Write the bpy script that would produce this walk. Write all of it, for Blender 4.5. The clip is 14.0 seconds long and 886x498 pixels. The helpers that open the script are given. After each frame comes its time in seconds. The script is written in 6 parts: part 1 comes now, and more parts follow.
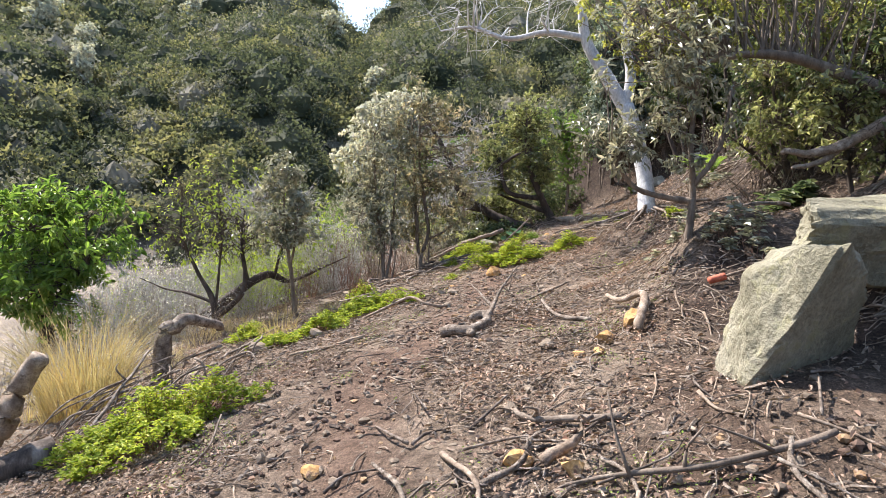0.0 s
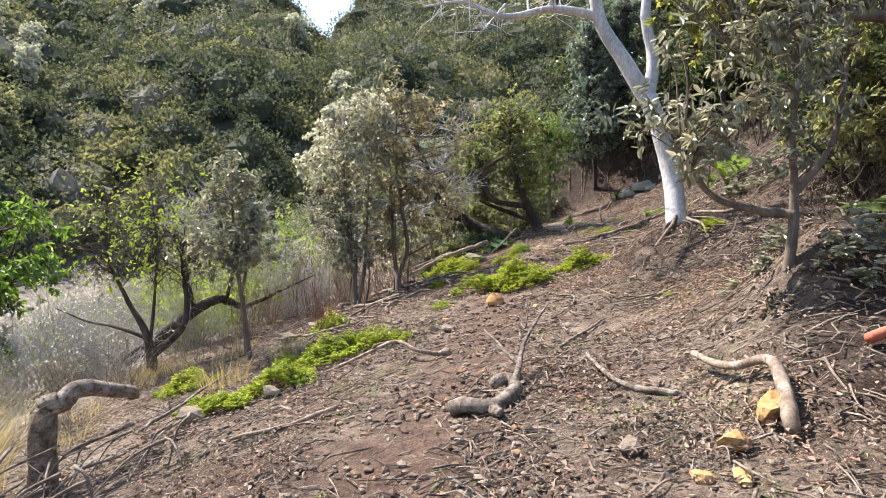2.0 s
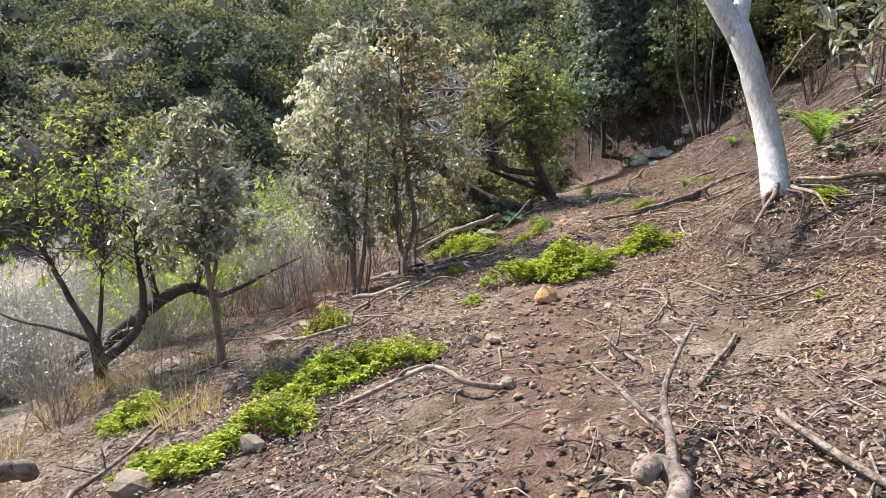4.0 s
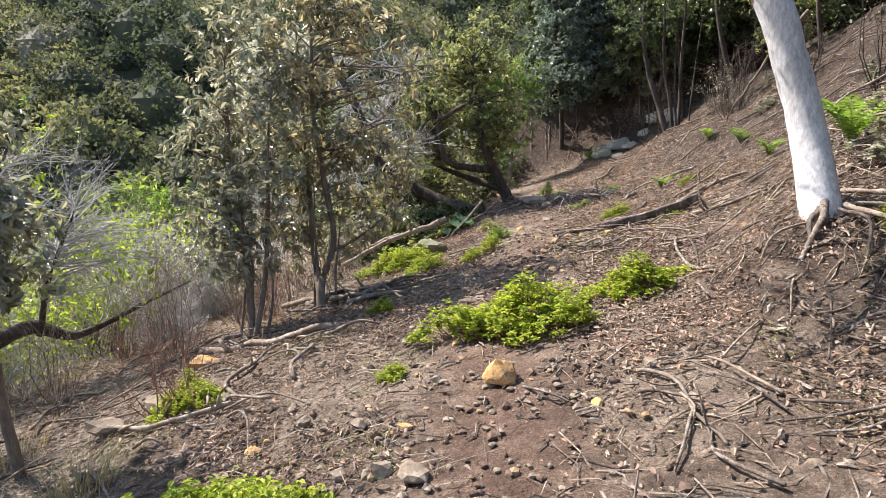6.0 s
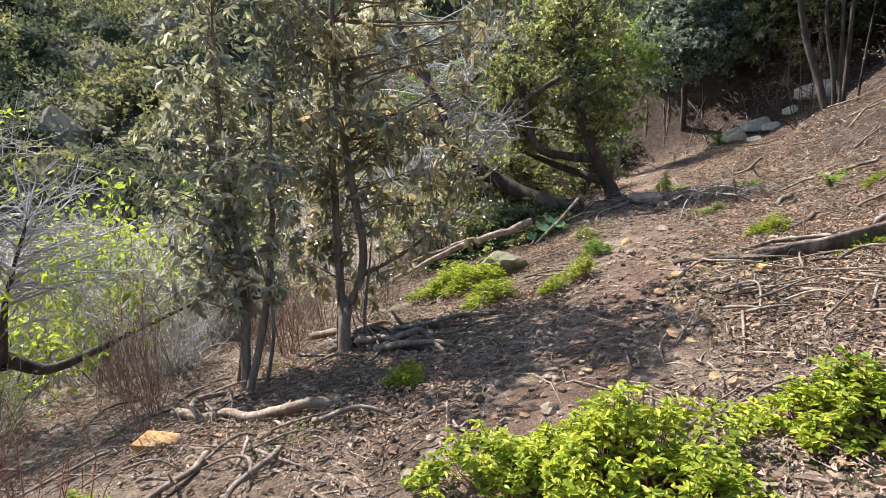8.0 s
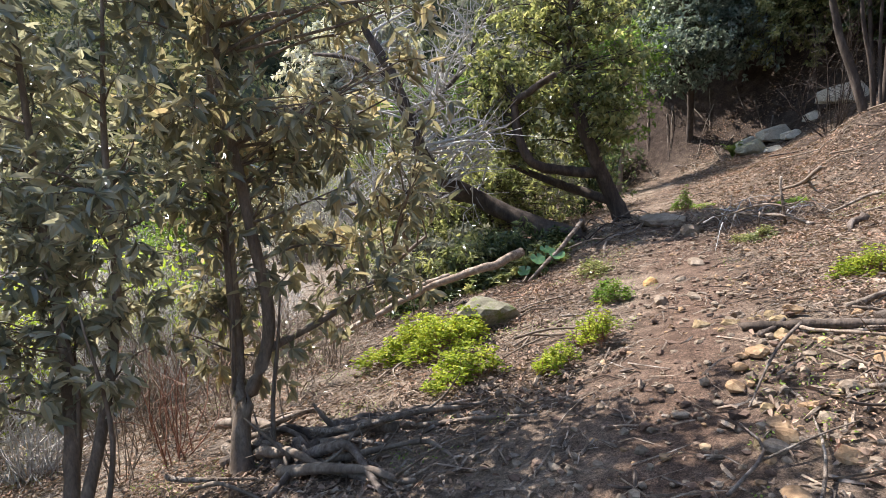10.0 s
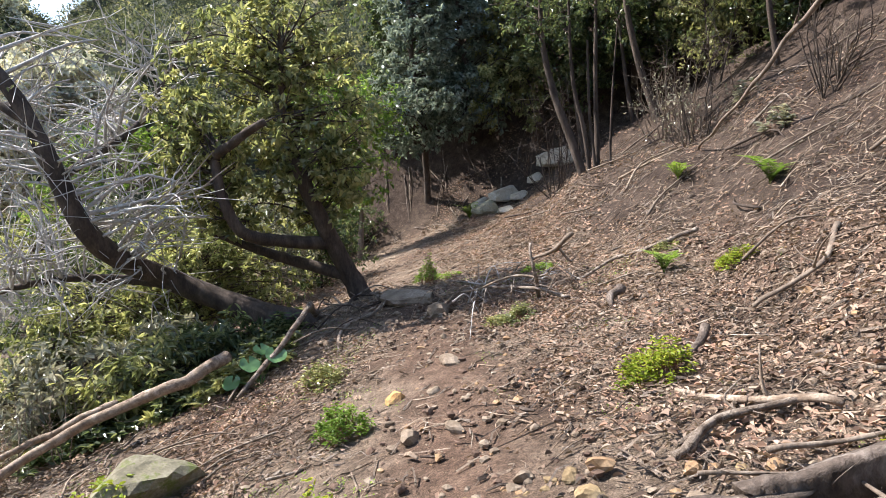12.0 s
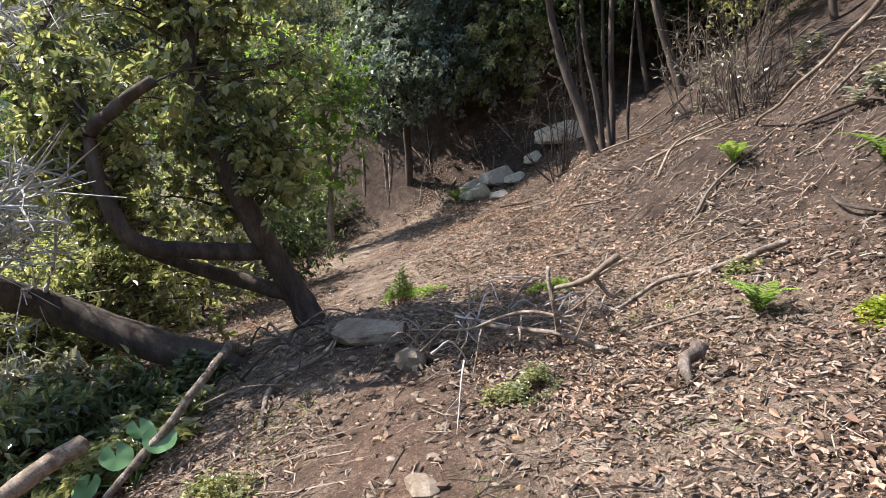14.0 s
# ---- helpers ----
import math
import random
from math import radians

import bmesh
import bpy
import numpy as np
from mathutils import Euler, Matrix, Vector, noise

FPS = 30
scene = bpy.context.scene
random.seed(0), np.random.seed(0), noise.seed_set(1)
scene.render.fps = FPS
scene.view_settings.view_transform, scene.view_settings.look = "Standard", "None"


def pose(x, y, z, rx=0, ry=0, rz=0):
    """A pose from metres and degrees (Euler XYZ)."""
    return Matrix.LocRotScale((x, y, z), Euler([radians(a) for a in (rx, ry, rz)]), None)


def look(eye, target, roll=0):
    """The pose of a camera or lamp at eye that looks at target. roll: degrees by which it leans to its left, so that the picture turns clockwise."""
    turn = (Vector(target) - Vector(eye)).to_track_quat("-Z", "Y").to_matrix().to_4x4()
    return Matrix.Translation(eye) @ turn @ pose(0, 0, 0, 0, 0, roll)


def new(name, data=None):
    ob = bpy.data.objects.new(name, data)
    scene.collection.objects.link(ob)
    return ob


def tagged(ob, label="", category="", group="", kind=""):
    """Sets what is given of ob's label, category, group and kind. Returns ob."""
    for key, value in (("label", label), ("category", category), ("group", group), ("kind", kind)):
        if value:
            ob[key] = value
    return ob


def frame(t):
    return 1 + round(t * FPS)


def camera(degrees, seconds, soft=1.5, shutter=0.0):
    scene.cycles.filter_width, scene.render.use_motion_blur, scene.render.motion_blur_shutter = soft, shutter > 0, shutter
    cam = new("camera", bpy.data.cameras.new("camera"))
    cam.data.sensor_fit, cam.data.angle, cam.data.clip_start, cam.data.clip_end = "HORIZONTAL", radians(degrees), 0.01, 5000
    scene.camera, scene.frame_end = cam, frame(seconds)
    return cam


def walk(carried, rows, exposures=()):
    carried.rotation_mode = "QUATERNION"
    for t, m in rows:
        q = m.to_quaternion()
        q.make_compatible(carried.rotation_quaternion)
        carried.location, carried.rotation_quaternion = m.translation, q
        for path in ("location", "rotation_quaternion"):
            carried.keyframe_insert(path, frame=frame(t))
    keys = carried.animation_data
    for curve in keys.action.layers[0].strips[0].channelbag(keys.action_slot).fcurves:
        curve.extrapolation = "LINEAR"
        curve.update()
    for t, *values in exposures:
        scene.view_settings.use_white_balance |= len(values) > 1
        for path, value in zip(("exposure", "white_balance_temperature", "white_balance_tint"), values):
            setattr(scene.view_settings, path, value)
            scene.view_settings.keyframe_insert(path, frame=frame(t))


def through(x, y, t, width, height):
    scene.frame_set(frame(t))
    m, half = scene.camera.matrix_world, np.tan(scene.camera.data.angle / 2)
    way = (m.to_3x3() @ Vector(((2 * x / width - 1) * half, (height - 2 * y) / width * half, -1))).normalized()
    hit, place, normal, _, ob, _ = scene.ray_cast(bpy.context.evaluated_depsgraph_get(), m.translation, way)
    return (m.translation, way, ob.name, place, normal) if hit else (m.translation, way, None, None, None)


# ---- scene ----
PATH = [
    (0, (1.99, -1.414, 2.132), (1.529, 0.517, 1.888), -0.0),
    (0.5, (1.793, -0.956, 2.136), (1.279, 0.949, 1.808), 0.0),
    (1, (1.698, -0.46, 2.137), (1.179, 1.426, 1.721), -0.1),
    (1.5, (1.534, -0.047, 2.141), (1.025, 1.863, 1.835), -0.2),
    (2, (1.247, 0.426, 2.128), (0.892, 2.381, 1.902), -0.3),
    (2.2, (1.128, 0.636, 2.12), (0.719, 2.577, 1.867), -0.2),
    (4.3, (0.328, 2.627, 1.993), (0.095, 4.587, 1.671), -0.4),
    (4.5, (0.32, 2.87, 2.006), (0.15, 4.841, 1.711), -0.4),
    (5, (0.376, 3.45, 2.025), (0.258, 5.428, 1.753), -0.4),
    (5.5, (0.453, 3.985, 2.057), (0.441, 5.961, 1.747), -0.5),
    (6, (0.42, 4.519, 2.093), (0.265, 6.48, 1.732), -0.2),
    (6.5, (0.467, 5.023, 2.124), (0.064, 6.927, 1.662), -0.3),
    (7, (0.522, 5.638, 2.156), (0.049, 7.536, 1.74), -0.2),
    (7.5, (0.549, 6.237, 2.161), (-0.039, 8.101, 1.737), -0.3),
    (8, (0.57, 6.893, 2.127), (0.08, 8.786, 1.704), -0.5),
    (8.5, (0.514, 7.501, 2.07), (0.07, 9.412, 1.68), -0.4),
    (8.7, (0.508, 7.716, 2.057), (0.065, 9.636, 1.717), -0.6),
    (10.8, (0.32, 9.572, 1.924), (-0.158, 11.478, 1.549), -1.4),
    (11, (0.359, 9.739, 1.93), (0.097, 11.705, 1.671), -1.5),
    (11.5, (0.52, 10.277, 1.939), (0.678, 12.264, 1.771), -1.6),
    (12, (0.618, 10.785, 1.963), (0.942, 12.749, 1.774), -1.6),
    (12.5, (0.738, 11.241, 1.975), (1.22, 13.165, 1.717), -1.7),
    (13, (0.827, 11.754, 2.006), (1.298, 13.681, 1.748), -1.5),
    (13.5, (0.942, 12.255, 2.046), (1.4, 14.18, 1.756), -1.6),
    (14, (1.054, 12.796, 2.089), (1.413, 14.745, 1.82), -1.5),
]
cam = camera(72.0, 14.0, 0.6)
walk(cam, [(t, look(eye, target, roll)) for t, eye, target, roll in PATH])

# ---- light ----
SUN = Vector((-0.58, 0.30, 0.76)).normalized()
world = bpy.data.worlds.new("sky")
scene.world = world
world.use_nodes = True
wn = world.node_tree
sky = wn.nodes.new("ShaderNodeTexSky")
sky.sky_type, sky.sun_disc = "NISHITA", False
sky.sun_elevation = math.asin(SUN.z)
sky.sun_rotation = math.atan2(SUN.x, SUN.y)
wn.nodes["Background"].inputs[1].default_value = 0.14
wn.links.new(sky.outputs[0], wn.nodes["Background"].inputs[0])
sun = new("sun", bpy.data.lights.new("sun", "SUN"))
sun.data.energy, sun.data.angle, sun.data.color = 4.7, radians(0.6), (1.0, 0.945, 0.915)
sun.matrix_world = look(SUN * 60, (0, 0, 0))
scene.view_settings.exposure = 1.42


# ---- materials ----
def node_mat(name):
    m = bpy.data.materials.new(name)
    m.use_nodes = True
    nt = m.node_tree
    return m, nt, nt.nodes["Principled BSDF"]


def ramp(nt, src, stops):
    r = nt.nodes.new("ShaderNodeValToRGB")
    els = r.color_ramp.elements
    while len(els) < len(stops):
        els.new(0.5)
    for e, (p, c) in zip(els, stops):
        e.position, e.color = p, (*c, 1)
    nt.links.new(src, r.inputs[0])
    return r.outputs[0]


def noise_tex(nt, scale, detail=4.0, rough=0.6, stretch=(1, 1, 1)):
    tc, mp, n = (nt.nodes.new(k) for k in ("ShaderNodeTexCoord", "ShaderNodeMapping", "ShaderNodeTexNoise"))
    mp.inputs["Scale"].default_value = stretch
    n.inputs["Scale"].default_value, n.inputs["Detail"].default_value, n.inputs["Roughness"].default_value = scale, detail, rough
    nt.links.new(tc.outputs["Object"], mp.inputs[0])
    nt.links.new(mp.outputs[0], n.inputs[0])
    return n.outputs[0]


def blend(nt, fac, a, b, mode="MIX"):
    m = nt.nodes.new("ShaderNodeMix")
    m.data_type, m.blend_type = "RGBA", mode
    for sock, v in ((m.inputs[0], fac), (m.inputs[6], a), (m.inputs[7], b)):
        if isinstance(v, (int, float)):
            sock.default_value = v
        elif isinstance(v, tuple):
            sock.default_value = (*v, 1)
        else:
            nt.links.new(v, sock)
    return m.outputs[2]


def bump(nt, bsdf, height, strength, dist):
    b = nt.nodes.new("ShaderNodeBump")
    b.inputs["Strength"].default_value, b.inputs["Distance"].default_value = strength, dist
    nt.links.new(height, b.inputs["Height"])
    nt.links.new(b.outputs[0], bsdf.inputs["Normal"])


def surface(name, cols, scale=6.0, fine=60.0, rough=0.85, relief=0.5, dist=0.01, stretch=(1, 1, 1), spec=0.3, blot=None):
    """A mottled surface: broad tones, fine grain, relief and, if given, patches of a third colour."""
    m, nt, p = node_mat(name)
    a, f = noise_tex(nt, scale, 5, 0.6, stretch), noise_tex(nt, fine, 5, 0.7, stretch)
    c = ramp(nt, a, [(0.33, cols[0]), (0.52, cols[1]), (0.68, cols[2])])
    g = ramp(nt, f, [(0.3, (0.55, 0.55, 0.55)), (0.7, (1.3, 1.3, 1.3))])
    c = blend(nt, 0.8, c, g, "MULTIPLY")
    if blot:
        k = ramp(nt, noise_tex(nt, scale * 1.7 + 0.3, 6, 0.75), [(0.52, (0, 0, 0)), (0.62, (1, 1, 1))])
        c = blend(nt, k, c, blot)
    nt.links.new(c, p.inputs["Base Color"])
    p.inputs["Roughness"].default_value = rough
    p.inputs["Specular IOR Level"].default_value = spec
    bump(nt, p, f, relief, dist)
    return m


def leafy(name, cols, rough=0.45, through=0.35, spec=0.4, patch=1.5, tint=(1.15, 1.2, 0.82)):
    """Leaves: tones that change from leaf to leaf and from bough to bough, with light coming through."""
    m, nt, p = node_mat(name)
    geo = nt.nodes.new("ShaderNodeNewGeometry")
    n = len(cols)
    one = ramp(nt, geo.outputs["Random Per Island"], [(i / max(1, n - 1), c) for i, c in enumerate(cols)])
    wide = ramp(nt, noise_tex(nt, patch, 3), [(0.33, (0.5, 0.55, 0.52)), (0.67, (1.4, 1.3, 1.15))])
    c = blend(nt, 0.85, one, wide, "MULTIPLY")
    nt.links.new(c, p.inputs["Base Color"])
    p.inputs["Roughness"].default_value, p.inputs["Specular IOR Level"].default_value = rough, spec
    if through:
        t, mix = nt.nodes.new("ShaderNodeBsdfTranslucent"), nt.nodes.new("ShaderNodeMixShader")
        nt.links.new(blend(nt, 1.0, c, tint, "MULTIPLY"), t.inputs[0])
        mix.inputs[0].default_value = through
        nt.links.new(p.outputs[0], mix.inputs[1])
        nt.links.new(t.outputs[0], mix.inputs[2])
        nt.links.new(mix.outputs[0], nt.nodes["Material Output"].inputs[0])
    return m


def ground_material():
    m, nt, p = node_mat("earth")
    wide, mid, fine = noise_tex(nt, 0.55, 4), noise_tex(nt, 5, 6, 0.65), noise_tex(nt, 45, 6, 0.75)
    earth = ramp(nt, mid, [(0.3, (0.060, 0.042, 0.031)), (0.5, (0.117, 0.081, 0.059)), (0.7, (0.195, 0.14, 0.102))])
    litter = ramp(nt, mid, [(0.3, (0.10, 0.075, 0.055)), (0.5, (0.21, 0.162, 0.12)), (0.7, (0.34, 0.27, 0.205))])
    c = blend(nt, ramp(nt, wide, [(0.42, (0, 0, 0)), (0.6, (1, 1, 1))]), earth, litter)
    at = nt.nodes.new("ShaderNodeAttribute")
    at.attribute_name = "bare"
    trod = ramp(nt, mid, [(0.3, (0.082, 0.052, 0.037)), (0.5, (0.145, 0.093, 0.066)), (0.7, (0.215, 0.145, 0.105))])
    c = blend(nt, at.outputs["Fac"], c, trod)
    # Far hill ground near black: shade between its shrubs painted into the colour.
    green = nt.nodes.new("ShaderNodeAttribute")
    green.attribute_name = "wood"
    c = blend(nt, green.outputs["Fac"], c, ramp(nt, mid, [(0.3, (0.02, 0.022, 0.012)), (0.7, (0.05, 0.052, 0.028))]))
    # Dark brown earth; shade of the upper slope and hollow is in this tone.
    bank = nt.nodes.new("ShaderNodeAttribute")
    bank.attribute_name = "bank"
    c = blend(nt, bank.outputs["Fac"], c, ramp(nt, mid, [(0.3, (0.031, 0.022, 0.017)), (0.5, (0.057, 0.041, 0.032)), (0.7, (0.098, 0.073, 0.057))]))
    dry = nt.nodes.new("ShaderNodeAttribute")
    dry.attribute_name = "dry"
    c = blend(nt, dry.outputs["Fac"], c, ramp(nt, mid, [(0.3, (0.19, 0.165, 0.13)), (0.5, (0.29, 0.255, 0.205)), (0.7, (0.40, 0.36, 0.30))]))
    c = blend(nt, 0.8, c, ramp(nt, fine, [(0.32, (0.34, 0.33, 0.32)), (0.5, (0.95, 0.95, 0.95)), (0.68, (1.75, 1.68, 1.6))]), "MULTIPLY")
    c = blend(nt, 0.75, c, ramp(nt, noise_tex(nt, 130, 4, 0.8), [(0.36, (0.4, 0.39, 0.38)), (0.5, (1, 1, 1)), (0.64, (1.8, 1.75, 1.7))]), "MULTIPLY")
    p.inputs["Roughness"].default_value, p.inputs["Specular IOR Level"].default_value = 0.95, 0.15
    nt.links.new(c, p.inputs["Base Color"])
    bump(nt, p, fine, 1.0, 0.035)
    return m


EARTH = ground_material()
BARK_PALE = surface("pale_bark", ((0.42, 0.40, 0.38), (0.56, 0.54, 0.52), (0.66, 0.64, 0.62)), 5, 40, 0.7, 0.35, 0.006, (1, 1, 0.35), blot=None)
BARK_GREY = surface("grey_bark", ((0.11, 0.083, 0.062), (0.185, 0.142, 0.107), (0.28, 0.228, 0.175)), 9, 70, 0.85, 0.7, 0.008, (1, 1, 0.3))
BARK_DARK = surface("dark_bark", ((0.04, 0.030, 0.024), (0.078, 0.058, 0.045), (0.13, 0.10, 0.08)), 8, 60, 0.9, 0.8, 0.012, (1, 1, 0.35))
WOOD_DEAD = surface("weathered_wood", ((0.13, 0.10, 0.078), (0.27, 0.218, 0.172), (0.43, 0.37, 0.31)), 14, 110, 0.92, 1.0, 0.012, spec=0.12, blot=(0.095, 0.07, 0.052))
WOOD_TAN = surface("peeled_wood", ((0.19, 0.138, 0.10), (0.31, 0.24, 0.178), (0.45, 0.37, 0.295)), 12, 90, 0.92, 0.8, 0.008, spec=0.12, blot=(0.15, 0.108, 0.08))
WOOD_ROT = surface("rotten_wood", ((0.045, 0.034, 0.027), (0.13, 0.10, 0.08), (0.30, 0.25, 0.21)), 9, 70, 0.92, 0.9, 0.012, (1, 1, 0.3))
TWIG_RED = surface("red_twig", ((0.16, 0.075, 0.05), (0.24, 0.12, 0.08), (0.30, 0.17, 0.12)), 8, 60, 0.7, 0.3, 0.003)
TWIG_PALE = surface("pale_twig", ((0.32, 0.295, 0.27), (0.45, 0.425, 0.395), (0.56, 0.535, 0.50)), 6, 50, 0.8, 0.3, 0.003)
STONE_BIG = surface("boulder_stone", ((0.19, 0.172, 0.115), (0.30, 0.274, 0.195), (0.40, 0.37, 0.285)), 2.2, 30, 0.95, 1.0, 0.03, spec=0.12, blot=(0.31, 0.285, 0.17))
STONE_ORANGE = surface("ochre_stone", ((0.42, 0.22, 0.08), (0.56, 0.33, 0.13), (0.60, 0.42, 0.22)), 7, 60, 0.85, 0.6, 0.006, blot=(0.20, 0.12, 0.08))
STONE_GREY = surface("grey_stone", ((0.165, 0.125, 0.09), (0.25, 0.197, 0.145), (0.35, 0.285, 0.215)), 6, 60, 0.95, 0.6, 0.008, spec=0.12)
STONE_MOSS = surface("mossy_stone", ((0.12, 0.108, 0.07), (0.21, 0.19, 0.13), (0.29, 0.265, 0.20)), 5, 50, 0.92, 0.7, 0.01, blot=(0.13, 0.15, 0.045))
STONE_BROWN = surface("brown_stone", ((0.20, 0.12, 0.065), (0.31, 0.20, 0.11), (0.42, 0.30, 0.18)), 6, 60, 0.9, 0.6, 0.006)
STONE_OCHRE = surface("yellow_brown_stone", ((0.20, 0.14, 0.075), (0.29, 0.215, 0.12), (0.37, 0.285, 0.175)), 6, 60, 0.92, 0.6, 0.006, spec=0.15)
CLAY_RED = surface("red_clay", ((0.42, 0.10, 0.06), (0.50, 0.14, 0.08), (0.54, 0.18, 0.11)), 14, 70, 0.7, 0.3, 0.003)
L_OLIVE = leafy("olive_leaf", ((0.17, 0.18, 0.135), (0.26, 0.265, 0.20), (0.36, 0.36, 0.275), (0.52, 0.50, 0.41)), 0.3, 0.42, 0.9, 1.5, (1.0, 0.98, 0.8))
L_BRONZE = leafy("bronze_leaf", ((0.17, 0.175, 0.12), (0.26, 0.255, 0.175), (0.36, 0.345, 0.24), (0.50, 0.43, 0.29)), 0.3, 0.45, 0.9, 1.5, (1.05, 0.98, 0.78))
L_YELLOW = leafy("yellow_green_leaf", ((0.17, 0.19, 0.06), (0.26, 0.27, 0.08), (0.36, 0.36, 0.11), (0.42, 0.40, 0.16)), 0.4, 0.55, 0.45)
L_GLOSS = leafy("glossy_leaf", ((0.15, 0.175, 0.085), (0.25, 0.275, 0.13), (0.36, 0.37, 0.19), (0.48, 0.465, 0.27)), 0.25, 0.54, 0.75, 1.5, (1.06, 1.08, 0.76))
L_DARK = leafy("dark_leaf", ((0.05, 0.072, 0.042), (0.085, 0.115, 0.06), (0.13, 0.165, 0.085), (0.22, 0.235, 0.12)), 0.24, 0.45, 0.5)
L_BLUE = leafy("bluish_leaf", ((0.13, 0.17, 0.14), (0.22, 0.27, 0.23), (0.34, 0.39, 0.34)), 0.2, 0.5, 0.75, 1.5, (1.0, 1.0, 0.85))
L_LIME = leafy("lime_leaf", ((0.17, 0.24, 0.03), (0.26, 0.33, 0.04), (0.37, 0.415, 0.055), (0.47, 0.475, 0.08)), 0.55, 0.42, 0.25)
L_FRESH = leafy("fresh_leaf", ((0.11, 0.19, 0.04), (0.17, 0.27, 0.058), (0.27, 0.36, 0.09)), 0.42, 0.5, 0.35)
L_SPRIG = leafy("spring_leaf", ((0.26, 0.36, 0.05), (0.36, 0.45, 0.07), (0.45, 0.50, 0.10)), 0.5, 0.45, 0.3)
L_FERN = leafy("fern_leaf", ((0.14, 0.24, 0.04), (0.22, 0.33, 0.06), (0.30, 0.40, 0.09)), 0.5, 0.4, 0.3)
L_STRAW = leafy("straw", ((0.40, 0.30, 0.15), (0.52, 0.41, 0.22), (0.62, 0.52, 0.32)), 0.7, 0.25, 0.2)
L_BLOSSOM = leafy("blossom", ((0.55, 0.53, 0.50), (0.68, 0.66, 0.62), (0.78, 0.77, 0.73)), 0.7, 0.25, 0.2)
L_DRY = leafy("dry_leaf", ((0.10, 0.066, 0.052), (0.20, 0.137, 0.108), (0.30, 0.215, 0.172), (0.375, 0.295, 0.24), (0.27, 0.165, 0.125), (0.35, 0.26, 0.205), (0.155, 0.105, 0.08)), 0.75, 0.1, 0.25, 2.0)
L_FAR = leafy("hill_shrub_leaf", ((0.068, 0.08, 0.056), (0.096, 0.108, 0.072), (0.128, 0.138, 0.094)), 0.8, 0.42, 0.1, 0.3)
L_FAR3 = leafy("hill_shrub_leaf_grey", ((0.16, 0.155, 0.13), (0.21, 0.20, 0.17), (0.27, 0.26, 0.23)), 0.8, 0.35, 0.1, 0.3)
L_FAR4 = leafy("hill_shrub_leaf_deep", ((0.055, 0.065, 0.048), (0.08, 0.09, 0.062), (0.11, 0.12, 0.085)), 0.8, 0.4, 0.1, 0.3)
SLAB = surface("pale_slab_stone", ((0.42, 0.36, 0.27), (0.55, 0.48, 0.37), (0.66, 0.59, 0.47)), 3, 40, 0.9, 0.7, 0.012)
L_FAR2 = leafy("hill_shrub_leaf_light", ((0.15, 0.155, 0.085), (0.20, 0.195, 0.11), (0.26, 0.24, 0.15)), 0.8, 0.42, 0.1, 0.3)


# ---- the lie of the land ----
PATH_Y = [-6, -1.4, 0.6, 2.8, 6, 8, 9.6, 12.8, 15, 18, 24, 32]
PATH_X = [2.6, 1.9, 1.05, 0.3, 0.45, 0.5, 0.3, 1.0, 1.3, 1.3, 1.8, 3.0]
LAND = [0.5139, -0.2871, 0.2925, 0.1519, 0.0582, 0.0967, 0.2389, -0.1255, 0.0777, 0.0587, -1.1636, -0.2035, 0.1469]


def soft(v, k=0.4):
    return 0.5 * (v + np.sqrt(v * v + k * k))


def step(a, b, v):
    w = np.clip((v - a) / (b - a), 0, 1)
    return w * w * (3 - 2 * w)


def hump(x, y, cx, cy, s, h):
    return h * np.exp(-((x - cx) ** 2 + (y - cy) ** 2) / (2 * s * s))


